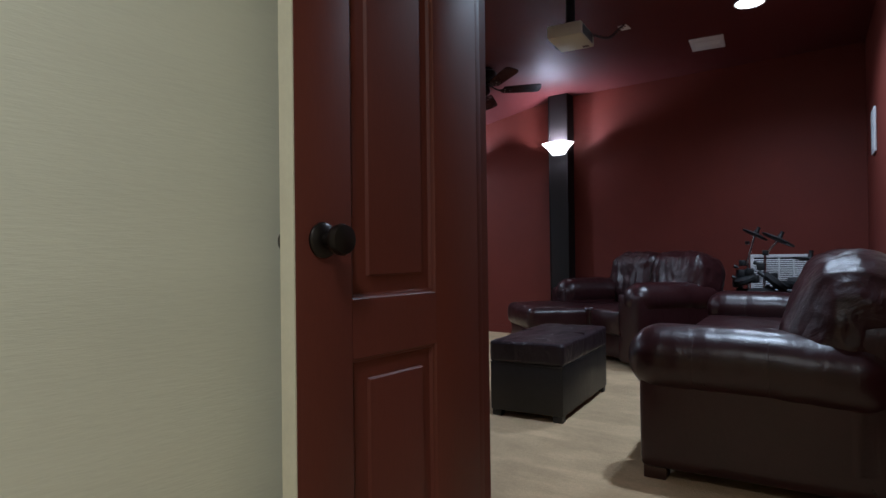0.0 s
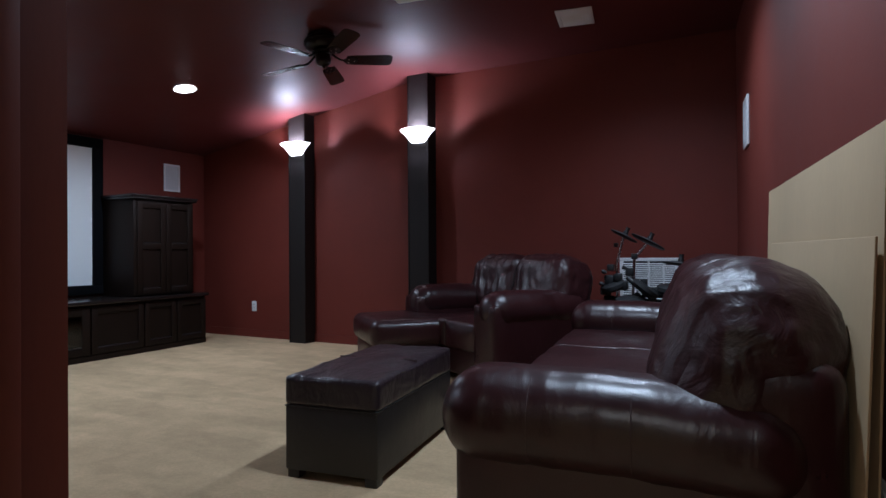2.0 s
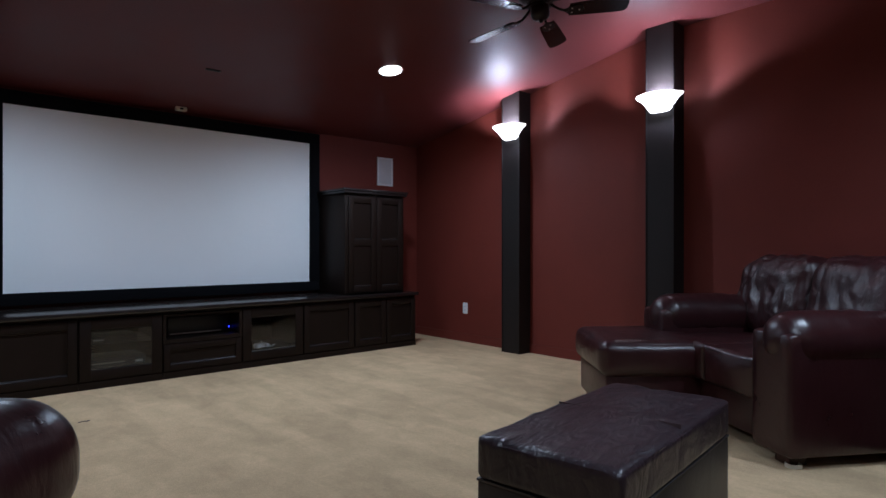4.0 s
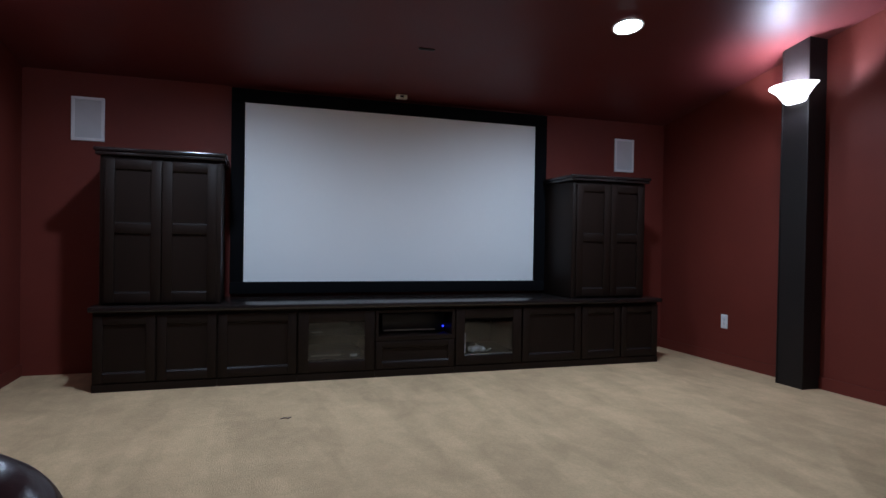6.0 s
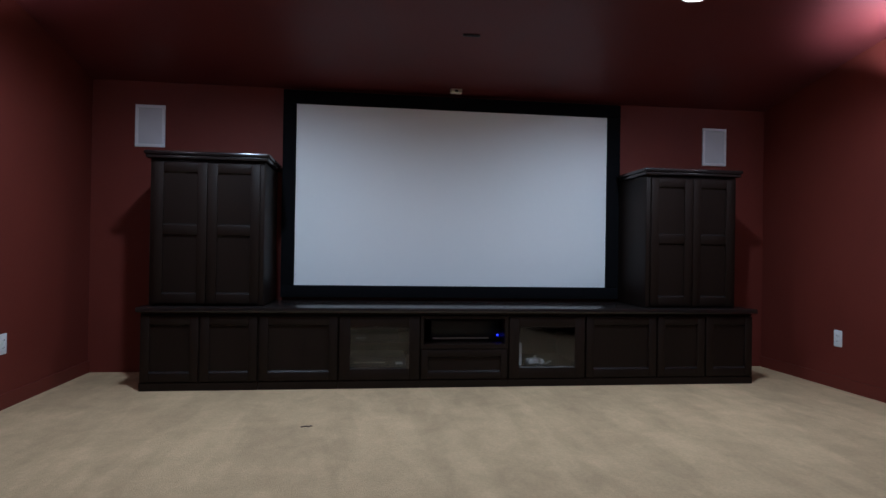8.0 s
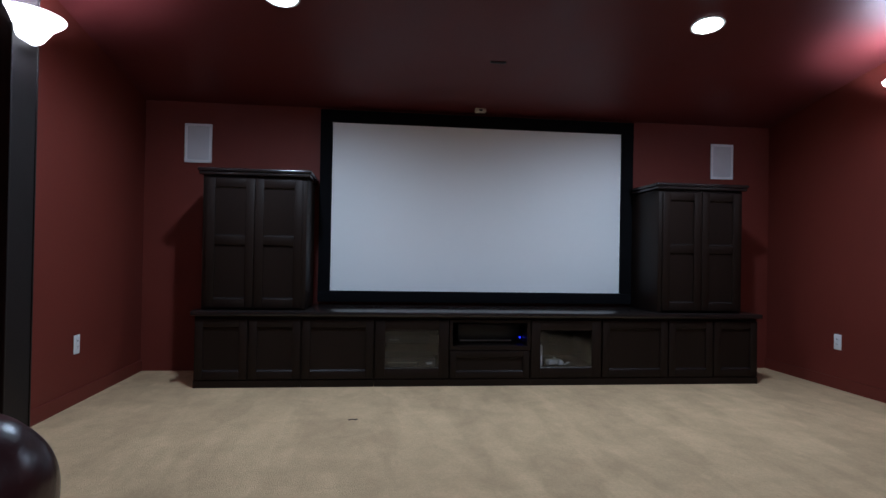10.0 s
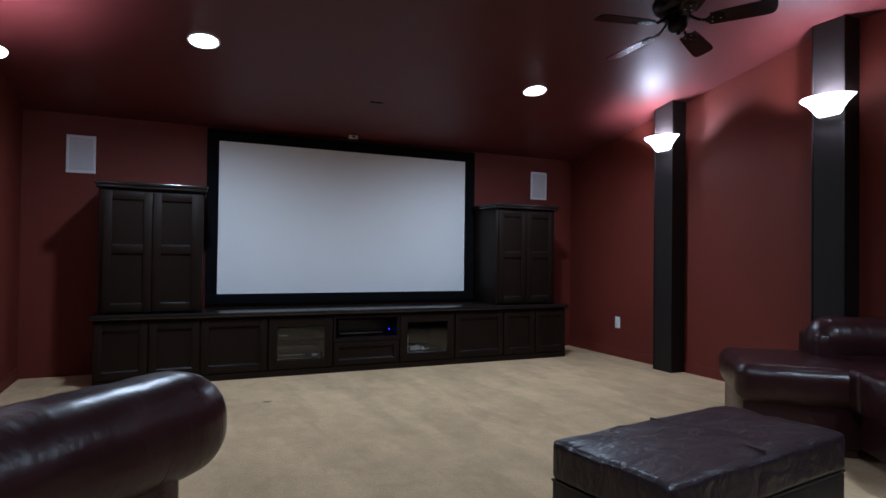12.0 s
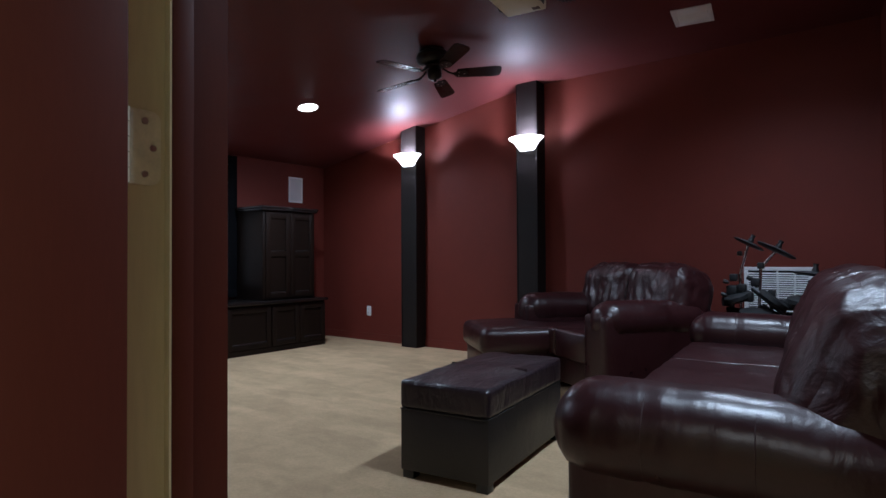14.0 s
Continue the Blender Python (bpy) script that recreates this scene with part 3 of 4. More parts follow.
console = thing("game_console", "white upright game console with a pale controller and cable", "game console", pose(-5.24, 3.915, 0.128))
part("case", boxes((-0.07, 0.07, -0.022, 0.022, 0.0, 0.155), bevel=0.004), WHITE, console)
pad = thing("game_controller", "pale game controller lying in the cabinet", "game controller", pose(-5.22, 4.03, 0.128, 0, 0, 25))
part("body", cushion(0.03, 0.055, 0.022, 0.018, 8), WHITE, pad, m=pose(0, 0, 0.022))
part("grip", cushion(0.035, 0.018, 0.020, 0.016, 8), WHITE, pad, m=pose(0.03, 0.05, 0.02, 0, 0, -20))
part("stick", lathe(bmesh.new(), [(0, 0), (0.008, 0), (0.006, 0.012), (0.011, 0.016), (0, 0.018)], 12), WHITE, pad, m=pose(0, 0.02, 0.042))
wire = bmesh.new()
pts = [Vector((-5.19 + 0.01 * math.sin(i), 4.07 + 0.012 * i, 0.133 + 0.02 * math.sin(i * 0.7) ** 2)) for i in range(8)]
for p, q in zip(pts, pts[1:]):
    rod(wire, p, q, 0.004, 8)
tagged(new("controller_cable", mesh_of("controller_cable", wire, WHITE)), "pale controller cable lying in the cabinet", "cable")

top = thing("cabinet_top", "long espresso wood worktop over the media cabinets", "worktop")
part("board", boxes((X_FRONT + 0.002, XF + 0.004, 1.399, 5.648, 0.506, 0.538), bevel=0.003), ESPRESSO_H, top)
part("front_edge", boxes((XF + 0.0045, XF + 0.022, 1.399, 5.648, 0.505, 0.5375), bevel=0.006), ESPRESSO_H, top)


def upper_cabinet(y0, y1):
    c = thing("upper_cabinet", "tall espresso wood cabinet with two panelled doors on the worktop", "cabinet", None, "tall cabinets beside the screen")
    x1 = -5.165
    bm = bmesh.new()
    box(bm, X_FRONT + 0.004, x1, y0, y1, 0.539, 1.50, bevel=0.012)
    part("body", bm, ESPRESSO, c)
    bm = bmesh.new()
    box(bm, X_FRONT + 0.004, x1 + 0.028, y0 - 0.022, y1 + 0.022, 1.50, 1.522, bevel=0.006)
    box(bm, X_FRONT + 0.004, x1 + 0.040, y0 - 0.032, y1 + 0.032, 1.5225, 1.548, bevel=0.010)
    part("crown", bm, ESPRESSO_H, c)
    mid = (y0 + y1) / 2
    for a, b in ((y0 + 0.03, mid - 0.003), (mid + 0.003, y1 - 0.03)):
        shaker("door", c, a, b, 0.555, 1.475, x1 + 0.020, splits=(1.035,), rail=0.06)
    return c


upper_cabinet(1.435, 2.165)
upper_cabinet(4.845, 5.545)


def wall_plate(name, label, category, m, slots=True):
    o = thing(name, label, category, m, "wall outlets")
    part("plate", boxes((-0.036, 0.036, -0.006, -0.0005, -0.058, 0.058), bevel=0.003), WHITE, o)
    if slots:
        for z in (-0.02, 0.02):
            part("socket", boxes((-0.017, 0.017, -0.009, -0.0055, z - 0.015, z + 0.015), bevel=0.004), WHITE, o)
            part("slot", boxes((-0.007, -0.005, -0.0096, -0.0088, z - 0.004, z + 0.006), (0.005, 0.007, -0.0096, -0.0088, z - 0.004, z + 0.006)), SLOT, o)
    return o


wall_plate("wall_outlet", "white wall outlet on the dark red wall", "outlet", pose(-4.885, Y_RIGHT, 0.352))
wall_plate("wall_outlet", "white wall outlet on the dark red wall", "outlet", pose(-4.68, Y_LEFT, 0.365, 0, 0, 180))


# ---- ceiling things ----
def ceiling_fan(x, y, tilt):
    """A fan hung close under the slope: housing, flywheel, switch cup and five pitched blades."""
    f = thing("ceiling_fan", "dark bronze ceiling fan with five dark wooden blades at rest", "ceiling fan", pose(x, y, ceil_z(x), 0, -tilt, 0))
    part("canopy", lathe(bmesh.new(), [(0, 0.03), (0.10, 0.03), (0.104, -0.012), (0.098, -0.024), (0.080, -0.028)], 32), BRONZE, f)
    part("motor", lathe(bmesh.new(), [(0.070, -0.027), (0.118, -0.030), (0.132, -0.042), (0.134, -0.070), (0.126, -0.094), (0.100, -0.114), (0.072, -0.122), (0.060, -0.128), (0.060, -0.136)], 36), BRONZE, f)
    part("motor_band", lathe(bmesh.new(), [(0.1335, -0.050), (0.138, -0.053), (0.138, -0.061), (0.1335, -0.064)], 36), BRONZE, f)
    part("flywheel", lathe(bmesh.new(), [(0.0, -0.137), (0.082, -0.137), (0.086, -0.143), (0.082, -0.152), (0.0, -0.152)], 32), BRONZE, f)
    cup = part("switch_cup", lathe(bmesh.new(), [(0.048, -0.153), (0.058, -0.162), (0.060, -0.205), (0.054, -0.226), (0.036, -0.240), (0.0, -0.246)], 28), BRONZE, f)
    part("finial", lathe(bmesh.new(), [(0.012, -0.245), (0.014, -0.254), (0.008, -0.262), (0.0, -0.264)], 16), BRONZE, cup)
    for k in range(5):
        a = 43.3 + 72 * k
        arm = bmesh.new()
        path = [(0.070, 0, -0.150), (0.10, 0, -0.176), (0.135, 0, -0.196), (0.175, 0, -0.200)]
        for p, q in zip(path, path[1:]):
            rod(arm, p, q, 0.0085, 8)
        prism(arm, [(0.155, -0.012), (0.180, -0.034), (0.235, -0.040), (0.262, -0.022), (0.268, 0.0), (0.262, 0.022), (0.235, 0.040), (0.180, 0.034), (0.155, 0.012)], "z", -0.0045, 0.0)
        for v in arm.verts:
            if v.co.z > -0.1:
                v.co.z += -0.200 + v.co.y * math.tan(radians(-13))
        iron = part("blade_iron", arm, BRONZE, f, m=pose(0, 0, 0, 0, 0, a))
        for px, py in ((0.195, -0.018), (0.195, 0.018), (0.240, 0.0)):
            part("screw", lathe(bmesh.new(), [(0.0, -0.0035), (0.004, -0.003), (0.006, 0.0)], 10), STEEL, iron, m=pose(px, py, -0.2045 + py * math.tan(radians(-13))))
        bm = bmesh.new()
        out = [(0.18, -0.050), (0.25, -0.057), (0.48, -0.066), (0.520, -0.062), (0.538, -0.046), (0.543, 0.0), (0.538, 0.046), (0.520, 0.062), (0.48, 0.066), (0.25, 0.057), (0.18, 0.050)]
        prism(bm, out, "z", 0.0005, 0.007)
        part("blade", bm, FANWOOD, f, m=pose(0, 0, 0, 0, 0, a) @ pose(0, 0, -0.200, -13, 0, 0))
    return f


ceiling_fan(-2.78, 4.748, 6.5)


def projector(x, y, turn):
    p = thing("ceiling_projector", "off-white projector hung from a black ceiling pole", "projector", pose(x, y, Z_BACK, 0, 0, turn))
    part("ceiling_plate", boxes((-0.07, 0.07, -0.07, 0.07, -0.008, -0.0005), bevel=0.002), BLACK, p)
    part("pole", rod(bmesh.new(), (0, 0, -0.005), (0, 0, -0.25), 0.030, 18), BLACK, p)
    part("mount", boxes((-0.08, 0.08, -0.06, 0.06, -0.265, -0.248), bevel=0.003), BLACK, p)
    part("case", boxes((-0.112, 0.112, -0.15, 0.15, -0.350, -0.266), bevel=0.012), PROJ, p)
    part("lens_ring", lathe(bmesh.new(), [(0, 0.012), (0.03, 0.012), (0.036, 0.0), (0.036, -0.02)], 20, m=pose(-0.117, 0.08, -0.310, 0, -90, 0)), BLACK, p)
    part("lens", lathe(bmesh.new(), [(0, 0.016), (0.02, 0.015), (0.028, 0.012)], 20, m=pose(-0.119, 0.08, -0.310, 0, -90, 0)), SLOT, p)
    part("vent_grille", boxes(*[(-0.08 + 0.02 * k, -0.072 + 0.02 * k, 0.1502, 0.152, -0.335, -0.285) for k in range(8)]), SLOT, p)
    part("connector_panel", boxes((0.1115, 0.115, -0.12, 0.10, -0.338, -0.280)), BLACK, p)
    part("label_plate", boxes((0.05, 0.09, 0.085, 0.115, -0.3525, -0.3504)), FOOT, p)
    return p


projector(-1.40, 3.72, 8)
cord = bmesh.new()
pts = []
for k in range(14):
    u = k / 13
    pts.append(Vector((-1.29 - 0.06 * u, 3.74 + 0.79 * u, 2.335 + 0.305 * u ** 1.2 - 0.03 * math.sin(math.pi * u) + 0.008 * math.sin(9 * u))))
for k, (p, q) in enumerate(zip(pts, pts[1:])):
    rod(cord, p, q, 0.006, 6)
    rod(cord, p + Vector((0.015, 0.02, 0.01)), q + Vector((0.005, 0.03, 0.0)), 0.004, 6)
tagged(new("projector_cables", mesh_of("projector_cables", cord, BLACK)), "black cables running from the projector to the ceiling", "cable")
sock = thing("ceiling_outlet", "small white ceiling outlet feeding the projector", "outlet", pose(-1.36, 4.57, Z_BACK))
part("plate", boxes((-0.035, 0.035, -0.05, 0.05, -0.006, -0.0005), bevel=0.002), WHITE, sock)


def ceiling_vent(x, y, turn):
    v = thing("ceiling_vent", "white louvred ceiling air vent", "air vent", pose(x, y, Z_BACK, 0, 0, turn))
    w, l, mx, my = 0.152, 0.127, 0.105, 0.030
    for a in ((-w, w, -l, -l + my), (-w, w, l - my, l), (-w, -w + mx, -l + my, l - my), (w - mx, w, -l + my, l - my)):
        part("frame_bar", boxes((*a, -0.010, -0.0005), bevel=0.002), WHITE, v)
    part("backing", boxes((-w + mx, w - mx, -l + my, l - my, -0.002, -0.0006)), SLOT, v)
    slat = bmesh.new()
    box(slat, -0.008, 0.008, -l + my + 0.001, l - my - 0.001, -0.001, 0.001)
    data = mesh_of("slat", slat, WHITE)
    for k in range(5):
        shared("slat", data, v, pose(-0.036 + 0.018 * k, 0, -0.0065, 0, 28, 0))
    return v


ceiling_vent(-0.95, 5.335, 99)


# ---- wall vent, back wall panel, cardboard ----
def wall_vent(x0, x1, z0, z1):
    v = thing("return_air_grille", "white louvred return air grille low on the red wall", "air vent", pose(0, Y_RIGHT, 0))
    b = 0.028
    for a in ((x0, x1, z0, z0 + b), (x0, x1, z1 - b, z1), (x0, x0 + b, z0 + b, z1 - b), (x1 - b, x1, z0 + b, z1 - b)):
        part("frame_bar", boxes((a[0], a[1], -0.012, -0.0005, a[2], a[3]), bevel=0.002), WHITE, v)
    for k in (1, 2, 3):
        c = x0 + (x1 - x0) * k / 4
        part("mullion", boxes((c - 0.006, c + 0.006, -0.011, -0.002, z0 + b, z1 - b)), WHITE, v)
    part("backing", boxes((x0 + b, x1 - b, -0.002, -0.0008, z0 + b, z1 - b)), SLOT, v)
    slat = bmesh.new()
    box(slat, x0 + b, x1 - b, -0.0075, 0.0075, -0.0008, 0.0008)
    data = mesh_of("slat", slat, WHITE)
    n = int((z1 - z0 - 2 * b) / 0.0165)
    for k in range(n):
        shared("slat", data, v, pose(0, -0.0075, z0 + b + 0.008 + k * 0.0165, 38, 0, 0))
    return v


wall_vent(-0.80, -0.345, 0.50, 0.898)

BT = math.degrees(math.atan(0.1))


def on_back(y, z, off=0.0):
    return pose(back_x(y) - off, y, z, 0, 0, BT - 90)


panel = thing("back_wall_speaker", "white in-wall loudspeaker high on the back wall", "loudspeaker", on_back(5.44, 1.785))
part("frame_bar", boxes((-0.12, 0.12, -0.014, -0.001, -0.16, 0.16), bevel=0.004), WHITE, panel)
part("grille", boxes((-0.098, 0.098, -0.0165, -0.0142, -0.138, 0.138)), GRILLE, panel)
wall_plate("wall_outlet", "white wall outlet low on the back wall", "outlet", on_back(2.78, 0.37))

card = thing("cardboard_sheet", "large flat cardboard sheet leaning on the back wall", "cardboard", on_back(3.58, 0.0, 0.042) @ pose(0, 0, 0, -1.6, 0, 0), "cardboard sheets")
part("sheet", boxes((-0.85, 0.88, -0.006, 0.0, 0.0, 1.24), bevel=0.002), CARDBOARD, card)
card2 = thing("cardboard_sheet", "smaller cardboard sheet leaning in front of the large one", "cardboard", on_back(3.66, 0.0, 0.078) @ pose(0, 0, 0, -2.4, 0, 0), "cardboard sheets")
part("sheet", boxes((-0.50, 0.985, -0.006, 0.0, 0.0, 0.985), bevel=0.002), CARDBOARD, card2)


# ---- leather seating ----
def folds(seed, amp, freq=(9, 9, 9), ridged=True):
    off = Vector((seed * 3.7, seed * 1.9, seed * 5.3))

    def f(p, n):
        q = Vector((p.x * freq[0], p.y * freq[1], p.z * freq[2])) + off
        a = noise.noise(q)
        b = noise.noise(q * 2.3)
        v = (1 - abs(a) * 2.2) * 0.6 + b * 0.4 if ridged else a * 0.7 + b * 0.3
        return amp * v
    return f


def seat_group(name, label, category, W, D, seats, m, seed=1, group="", arm_h=0.63, spread=0.30, shift=0.0, aw=0.27, round_end=0.14, back=(0.180, 0.30, 0.205, 0.645, 15), roll_r=0.135, tuck=0.035, front_in=0.0):
    """Plump leather seating: faces -y, stands on z = 0, W wide and D deep. back: half depth, half height, setback, height of the middle and tilt of its cushions."""
    s = thing(name, label, category, m, group)
    y0, y1 = -D / 2, D / 2
    inner = W / 2 - aw
    part("base", boxes((-W / 2 + 0.06, W / 2 - 0.06, y0 + 0.06 + front_in, y1 - 0.03, 0.055, 0.30), bevel=0.02), LEATHER, s)
    # arms: an upright panel under a fat padded roll with a domed front end
    for k, side_sign in enumerate((-1, 1)):
        cx = side_sign * (W / 2 - aw / 2)
        bm = cushion(aw / 2 - tuck + 0.02, D / 2 - tuck + 0.005 - front_in / 2, (arm_h - 0.14) / 2, 0.03, 10)
        part("arm_panel", bm, LEATHER, s, m=pose(cx, front_in / 2, 0.05 + (arm_h - 0.14) / 2))
        hx, hl, hz = aw / 2 + min(0.018, tuck / 2), (D - 0.06) / 2, roll_r
        roll = cushion(hx, hl, hz, 0.131, 64, wrinkle=folds(seed + k, 0.003, (3, 15, 3)))
        stitches = (-hl + 0.27, -hl + 0.53)
        for v in roll.verts:
            v.co.z -= 0.06 * max(0, v.co.y / D)
            for seam in stitches:
                g = math.exp(-((v.co.y - seam) / 0.013) ** 2)
                v.co.x *= 1 - 0.018 * g
                v.co.z *= 1 - 0.018 * g
        arm = part("arm_roll", roll, LEATHER, s, m=pose(cx, y0 - 0.01 + hl, arm_h - roll_r))
        for seam in stitches:
            ring = bmesh.new()
            loop = []
            for a in range(40):
                ca, sa = math.cos(a * math.pi / 20), math.sin(a * math.pi / 20)
                loop.append(Vector(((hx - 0.131) * (1 if ca > 0 else -1) + 0.1285 * ca, seam, (hz - 0.131) * (1 if sa > 0 else -1) + 0.1285 * sa - 0.06 * max(0, seam / D))))
            for p, q in zip(loop, loop[1:] + loop[:1]):
                rod(ring, p, q, 0.0022, 6)
            part("stitching", ring, SEAM, arm)
    # seat cushions
    cw = 2 * inner / seats
    for k in range(seats):
        cx = -inner + cw * (k + 0.5)
        bm = cushion(cw / 2 - 0.001, (D - 0.28) / 2, 0.10, 0.020, 26, crown=(0, 0.02, 0.005), wrinkle=folds(seed + 7 + k, 0.006, (6, 6, 6)))
        part("seat_cushion", bm, LEATHER, s, m=pose(cx, y0 + 0.015 + (D - 0.28) / 2, 0.355))
    # a low rounded back frame under slouched cushions that spread over it and over the arms
    part("back_frame", cushion(W / 2 - 0.03, 0.15, (arm_h + 0.02) / 2, 0.07, 12), LEATHER, s, m=pose(0, y1 - 0.155, 0.05 + (arm_h + 0.02) / 2))
    bw = (2 * inner + spread) / seats
    for k in range(seats):
        cx = shift - (inner + spread / 2) + bw * (k + 0.5)
        drape, fine = folds(seed + 17 + k, 0.015, (11, 5, 5)), folds(seed + 27 + k, 0.005, (26, 12, 12))
        bm = cushion(bw / 2 + 0.012, back[0], back[1], round_end, 48, crown=(0.0, 0.025, 0.02), wrinkle=lambda p, n: drape(p, n) + fine(p, n))
        for v in bm.verts:
            # the outer ends sag and round off; a tuft pulls the middle in
            e = (k == 0 and v.co.x < 0 or k == seats - 1 and v.co.x > 0) * abs(v.co.x) / (bw / 2)
            v.co.z -= 0.05 * max(0, e - 0.4) ** 2 / 0.36
            if v.co.y < 0:
                v.co.y += 0.014 * math.exp(-(v.co.x ** 2 + (v.co.z - 0.03) ** 2) / 0.0035)
        part("back_cushion", bm, LEATHER_FOLDED, s, m=pose(cx, y1 - back[2], back[3], -back[4], 0, 0))
    foot = bmesh.new()
    box(foot, -0.045, 0.045, -0.045, 0.045, 0, 0.06, bevel=0.006)
    data = mesh_of("foot", foot, FOOT)
    for fx in (-W / 2 + 0.10, W / 2 - 0.10):
        for fy in (y0 + 0.10 + front_in, y1 - 0.09):
            shared("foot", data, s, pose(fx, fy, 0))
    return s


def seat_pose(corner, angle, W, D):
    """From the front corner at the near end, and the direction of the front edge."""
    u = Vector((math.cos(radians(angle)), math.sin(radians(angle)), 0))
    w = Vector((u.y, -u.x, 0))
    c = Vector((*corner, 0)) + u * (W / 2) + w * (D / 2)
    return pose(c.x, c.y, 0, 0, 0, math.degrees(math.atan2(-w.x, w.y)))


seat_group("leather_sofa", "oxblood leather sofa with plump rolled arms along the back wall", "sofa", 2.62, 1.0, 3, seat_pose((-0.640, 2.57), 96.0, 2.62, 1.0), 1, arm_h=0.63, tuck=0.05, spread=0.44, round_end=0.165, back=(0.185, 0.262, 0.210, 0.651, 23))
seat_group("leather_loveseat", "oxblood leather loveseat with wrinkled back cushions set across the corner", "loveseat", 1.27, 0.94, 2, seat_pose((-1.340, 4.685), 147.5, 1.27, 0.94), 31, arm_h=0.69, spread=0.36, shift=0.02, aw=0.23, round_end=0.10, back=(0.165, 0.255, 0.180, 0.65, 15), tuck=0.006)
LC = Vector((-1.965, 2.03, 0))
seat_group("leather_armchair", "oxblood leather armchair with rolled arms by the side wall", "armchair", 1.30, 1.10, 1, pose(LC.x - 0.72 * 0.515 + 0.69 * 0.52, LC.y - 0.69 * 0.515 - 0.72 * 0.52, 0, 0, 0, -136.2), 53, arm_h=0.668, tuck=0.05, front_in=0.13, roll_r=0.143, back=(0.180, 0.28, 0.205, 0.625, 15))

lc = thing("caster_cup", "pale plastic caster cup under the loveseat's front foot", "caster cup", pose(-1.345, 4.775, 0))
part("cup", lathe(bmesh.new(), [(0, 0.002), (0.026, 0.002), (0.029, 0.016), (0.034, 0.016), (0.036, 0.0), (0, 0.0)], 20), PROJ, lc)

# square leather ottoman pushed against the loveseat
ott = thing("leather_ottoman", "oxblood leather ottoman with a padded top before the loveseat", "ottoman", pose(-2.32, 5.16, 0, 0, 0, -42))
part("base", boxes((-0.315, 0.315, -0.29, 0.29, 0.05, 0.28), bevel=0.02), LEATHER, ott)
part("cushion", cushion(0.35, 0.32, 0.10, 0.06, 22, crown=(0.01, 0.01, 0.02), wrinkle=folds(77, 0.006, (6, 6, 6))), LEATHER, ott, m=pose(0, 0, 0.355))
for fx in (-0.25, 0.25):
    for fy in (-0.22, 0.22):
        part("foot", boxes((fx - 0.03, fx + 0.03, fy - 0.03, fy + 0.03, 0, 0.05)), FOOT, ott)

# storage bench
bench = thing("storage_bench", "dark brown faux leather storage bench with a padded lid", "storage bench", pose(-1.469, 3.538, 0, 0, 0, 7.5))
HW, HL = 0.218, 0.452
part("body", boxes((-HW, HW, -HL, HL, 0.035, 0.305), bevel=0.008), BENCHBODY, bench)
lid = cushion(HW + 0.004, HL + 0.004, 0.062, 0.022, 26, crown=(0, 0, 0.012), wrinkle=lambda p, n: folds(91, 0.009, (9, 5, 5))(p, n) if n.z > 0.5 else folds(92, 0.002, (7, 7, 5))(p, n))
bench_lid = part("lid", lid, LEATHER_DARK, bench, "padded dark leather lid", m=pose(0, 0, 0.371))
part("top_stitching", boxes((-HW + 0.012, HW - 0.012, -0.0015, 0.0015, 0.061, 0.0745)), SEAM, bench_lid)
part("lid_seam", boxes((-HW - 0.002, HW + 0.002, -HL - 0.002, HL + 0.002, 0.303, 0.311), bevel=0.003), BENCHBODY, bench)
for fx in (-HW + 0.035, HW - 0.035):
    for fy in (-HL + 0.035, HL - 0.035):
        part("foot", boxes((fx - 0.028, fx + 0.028, fy - 0.028, fy + 0.028, 0, 0.04), bevel=0.003), BLACK, bench)


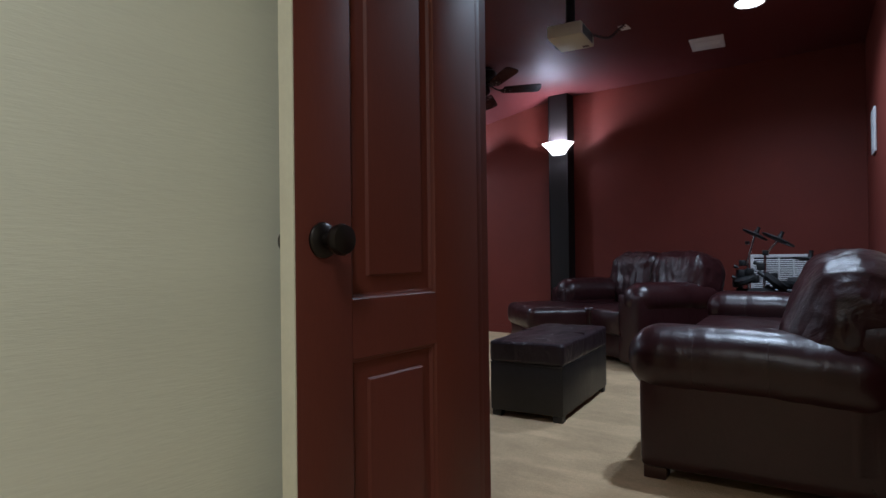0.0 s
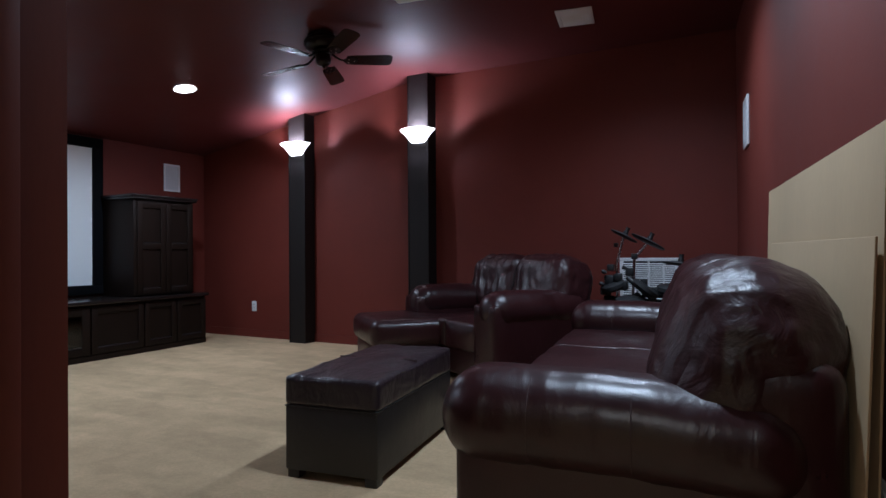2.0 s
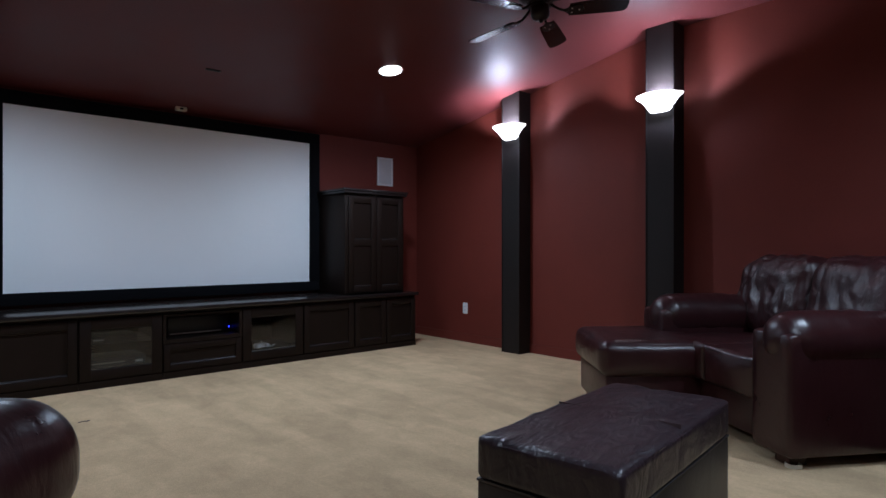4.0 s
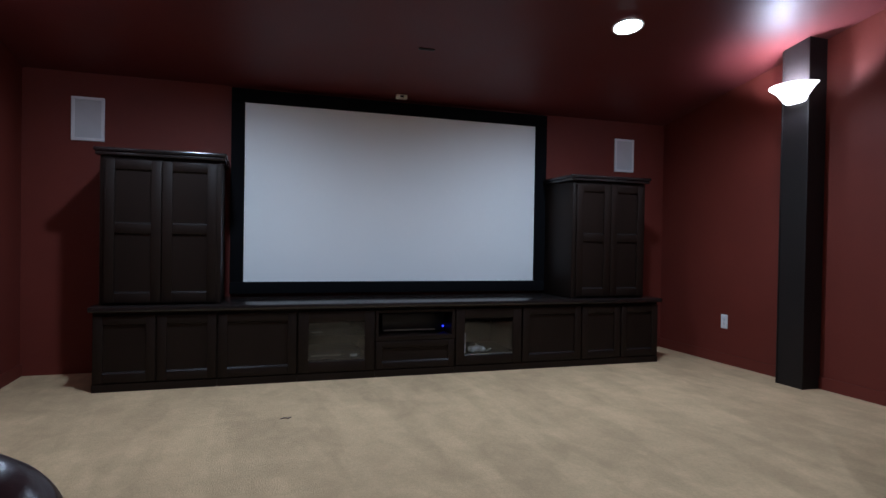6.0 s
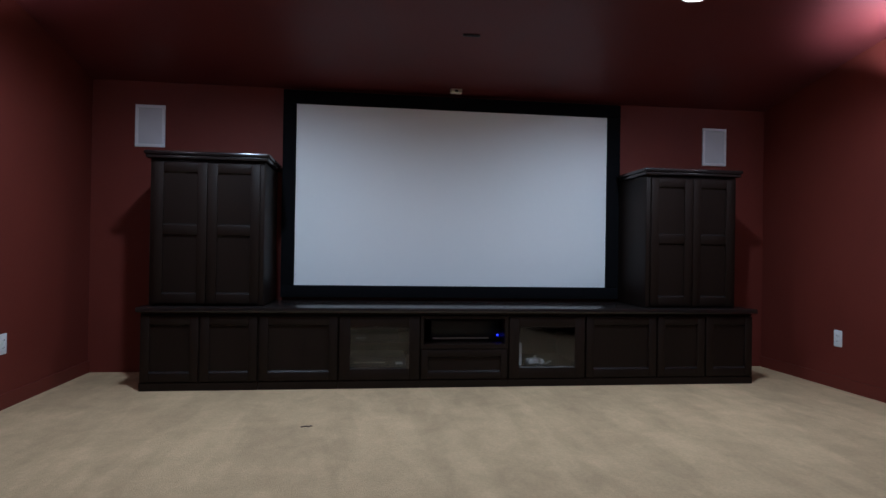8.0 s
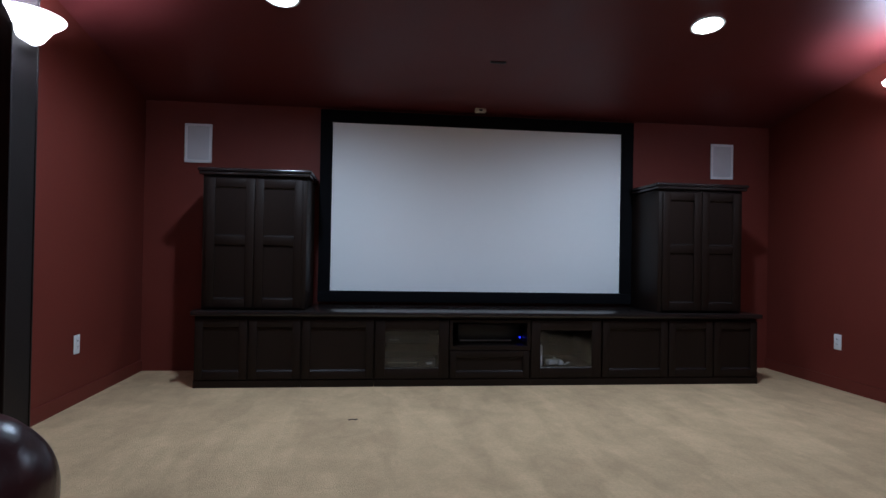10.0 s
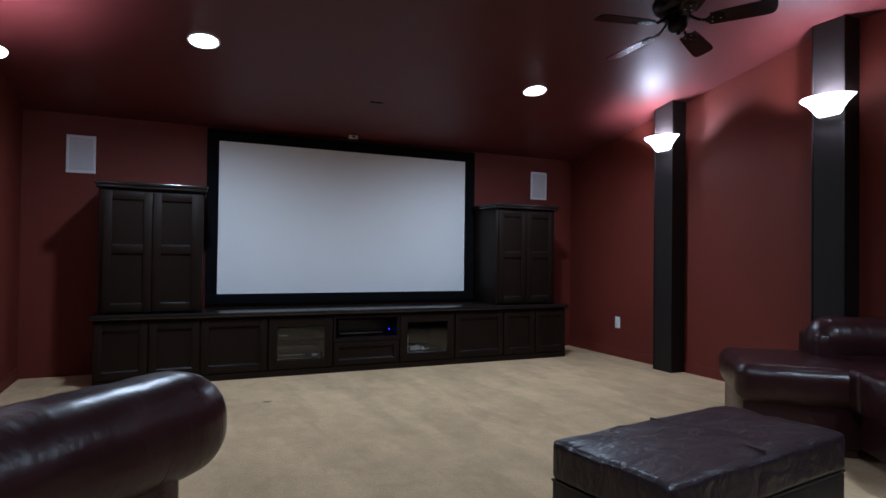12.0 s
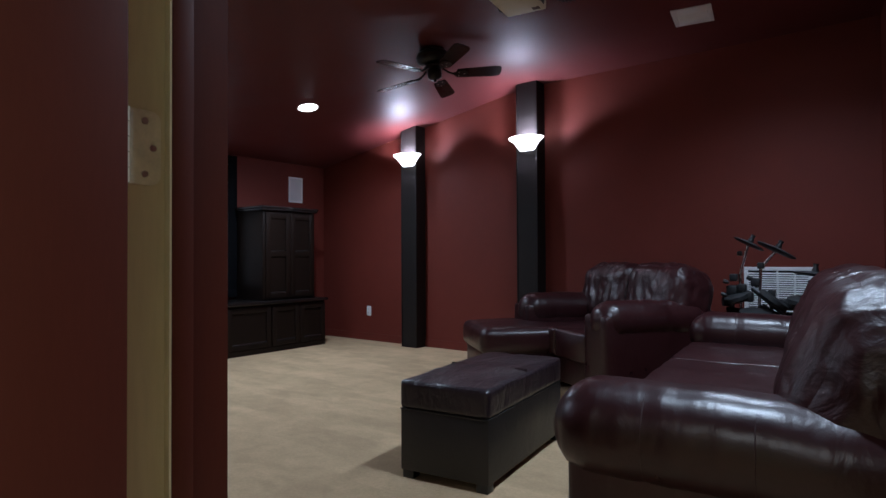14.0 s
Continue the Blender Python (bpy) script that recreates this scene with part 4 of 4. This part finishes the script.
# ---- electronic drum kit ----
def drum_kit(m):
    d = thing("electronic_drum_kit", "black electronic drum kit with cymbal pads on chrome stands", "drum kit", m)

    def pad(name, r, t, mm, mat=RUBBER):
        bm = lathe(bmesh.new(), [(0, t), (r * 0.3, t * 0.9), (r * 0.96, t * 0.3), (r, 0.0), (r * 0.9, -t * 0.4), (0, -t * 0.4)], 26)
        p = part(name, bm, mat, d, m=mm)
        part("wing_nut", lathe(bmesh.new(), [(0, t + 0.05), (0.018, t + 0.05), (0.013, t + 0.03), (0.02, t + 0.012), (0.02, t)], 12), BLACK, p)
        return p
    # two raised cymbals, one lower, and small pads seen almost edge-on
    pad("cymbal_pad", 0.105, 0.018, pose(-0.13, 0.02, 1.066, -8, 27, 0))
    pad("cymbal_pad", 0.130, 0.020, pose(0.045, -0.02, 1.020, -8, 27, 0))
    pad("cymbal_pad", 0.125, 0.020, pose(0.27, -0.10, 0.860, -5, 7, 0))
    for x, y, z, r, rx, ry in ((-0.20, -0.02, 0.70, 0.085, 14, -18), (0.04, -0.10, 0.69, 0.100, -6, 38), (0.20, -0.12, 0.69, 0.085, 8, 8), (-0.06, -0.16, 0.60, 0.10, 10, 4)):
        bm = lathe(bmesh.new(), [(0, 0.018), (r * 0.86, 0.018), (r, 0.010), (r, -0.016), (r * 0.76, -0.034), (0, -0.04)], 26)
        part("drum_pad", bm, RUBBER, d, m=pose(x, y, z, rx, ry, 0))
    for p, q in (((-0.185, 0.06, 0.0), (-0.190, 0.04, 0.86)), ((-0.190, 0.04, 0.86), (-0.135, 0.02, 1.052)), ((-0.075, 0.02, 0.45), (-0.055, 0.0, 0.90)), ((-0.055, 0.0, 0.90), (0.035, -0.02, 1.005)), ((0.28, -0.10, 0.0), (0.27, -0.10, 0.85)), ((0.245, -0.11, 0.60), (0.245, -0.11, 0.80))):
        part("tube", rod(bmesh.new(), p, q, 0.010, 12), CHROME, d)
    for p, q in (((-0.28, 0.05, 0.60), (0.32, -0.08, 0.58)), ((-0.25, 0.06, 0.0), (-0.25, 0.05, 0.76)), ((0.28, -0.10, 0.40), (-0.05, 0.02, 0.64)), ((-0.10, -0.02, 0.76), (0.10, -0.10, 0.60))):
        part("rail", rod(bmesh.new(), p, q, 0.019, 12), BLACK, d)
    for x, y, z, h in ((-0.23, 0.03, 0.83, 0.026), (-0.085, 0.0, 0.80, 0.030), (-0.19, 0.03, 1.00, 0.016), (-0.052, 0.0, 0.915, 0.022), (-0.24, 0.03, 0.74, 0.036), (-0.17, 0.0, 0.76, 0.028), (-0.13, -0.02, 0.70, 0.034), (-0.27, 0.02, 0.66, 0.034), (0.26, -0.10, 0.80, 0.026), (0.02, -0.06, 0.73, 0.024)):
        part("clamp", boxes((x - h, x + h, y - h, y + h, z - h, z + h), bevel=h * 0.35), BLACK, d)
    for x, z in ((-0.27, 0.80), (-0.285, 0.71), (-0.21, 0.68), (-0.12, 0.83)):
        part("knob", lathe(bmesh.new(), [(0, 0.02), (0.014, 0.018), (0.016, 0.0), (0.008, -0.02), (0, -0.02)], 12), BLACK, d, m=pose(x, -0.02, z, 0, -70, 0))
    part("sound_module", boxes((0.0, 0.20, -0.05, 0.02, 0.62, 0.69), bevel=0.01), BLACK, d)
    cable = bmesh.new()
    prev = None
    for k in range(12):
        u = k / 11
        p = Vector((0.36 - 0.20 * u, -0.12 + 0.04 * u, 0.85 - 0.24 * u - 0.04 * math.sin(math.pi * u)))
        if prev is not None:
            rod(cable, prev, p, 0.004, 6)
        prev = p
    part("cable", cable, BLACK, d)
    for x, y in ((-0.24, 0.06), (0.38, -0.10)):
        part("rubber_foot", lathe(bmesh.new(), [(0, 0), (0.022, 0), (0.018, 0.03), (0, 0.03)], 12), RUBBER, d, m=pose(x, y, 0))
    return d


drum_kit(pose(-0.545, 5.62, 0, 0, 0, 0))

mark = bmesh.new()
for k in range(5):
    bmesh.ops.create_uvsphere(mark, u_segments=8, v_segments=5, radius=0.007, matrix=pose(-4.24 + 0.006 * math.cos(k * 2.1), 2.55 + 0.011 * (k - 2), 0.002) @ Matrix.Diagonal((1, 1.3, 0.35, 1)))
tagged(new("carpet_crumb", mesh_of("carpet_crumb", mark, FOOT)), "small dark crumb of dirt lying on the carpet", "dirt")

slot = thing("ceiling_sensor_plate", "small dark plate set flush in the sloping ceiling", "ceiling plate", pose(-4.80, 3.48, ceil_z(-4.80), 0, -9.25, 0))
part("plate", boxes((-0.014, 0.014, -0.055, 0.055, -0.004, 0.002), bevel=0.001), BRONZE, slot)
part("slit", boxes((-0.005, 0.005, -0.045, 0.045, -0.0052, -0.0042)), SLOT, slot)

lead = bmesh.new()
prev = None
for k in range(14):
    u = k / 13
    yy = 2.82 + 0.16 * u
    p = Vector((back_x(yy) - 0.02 - 0.05 * math.sin(math.pi * u), yy, 0.36 - 0.34 * u + 0.03 * math.sin(2 * math.pi * u)))
    if prev is not None:
        rod(lead, prev, p, 0.0045, 8)
    prev = p
tagged(new("power_cord", mesh_of("power_cord", lead, RUBBER)), "dark power cord hanging from the back wall outlet", "cord")
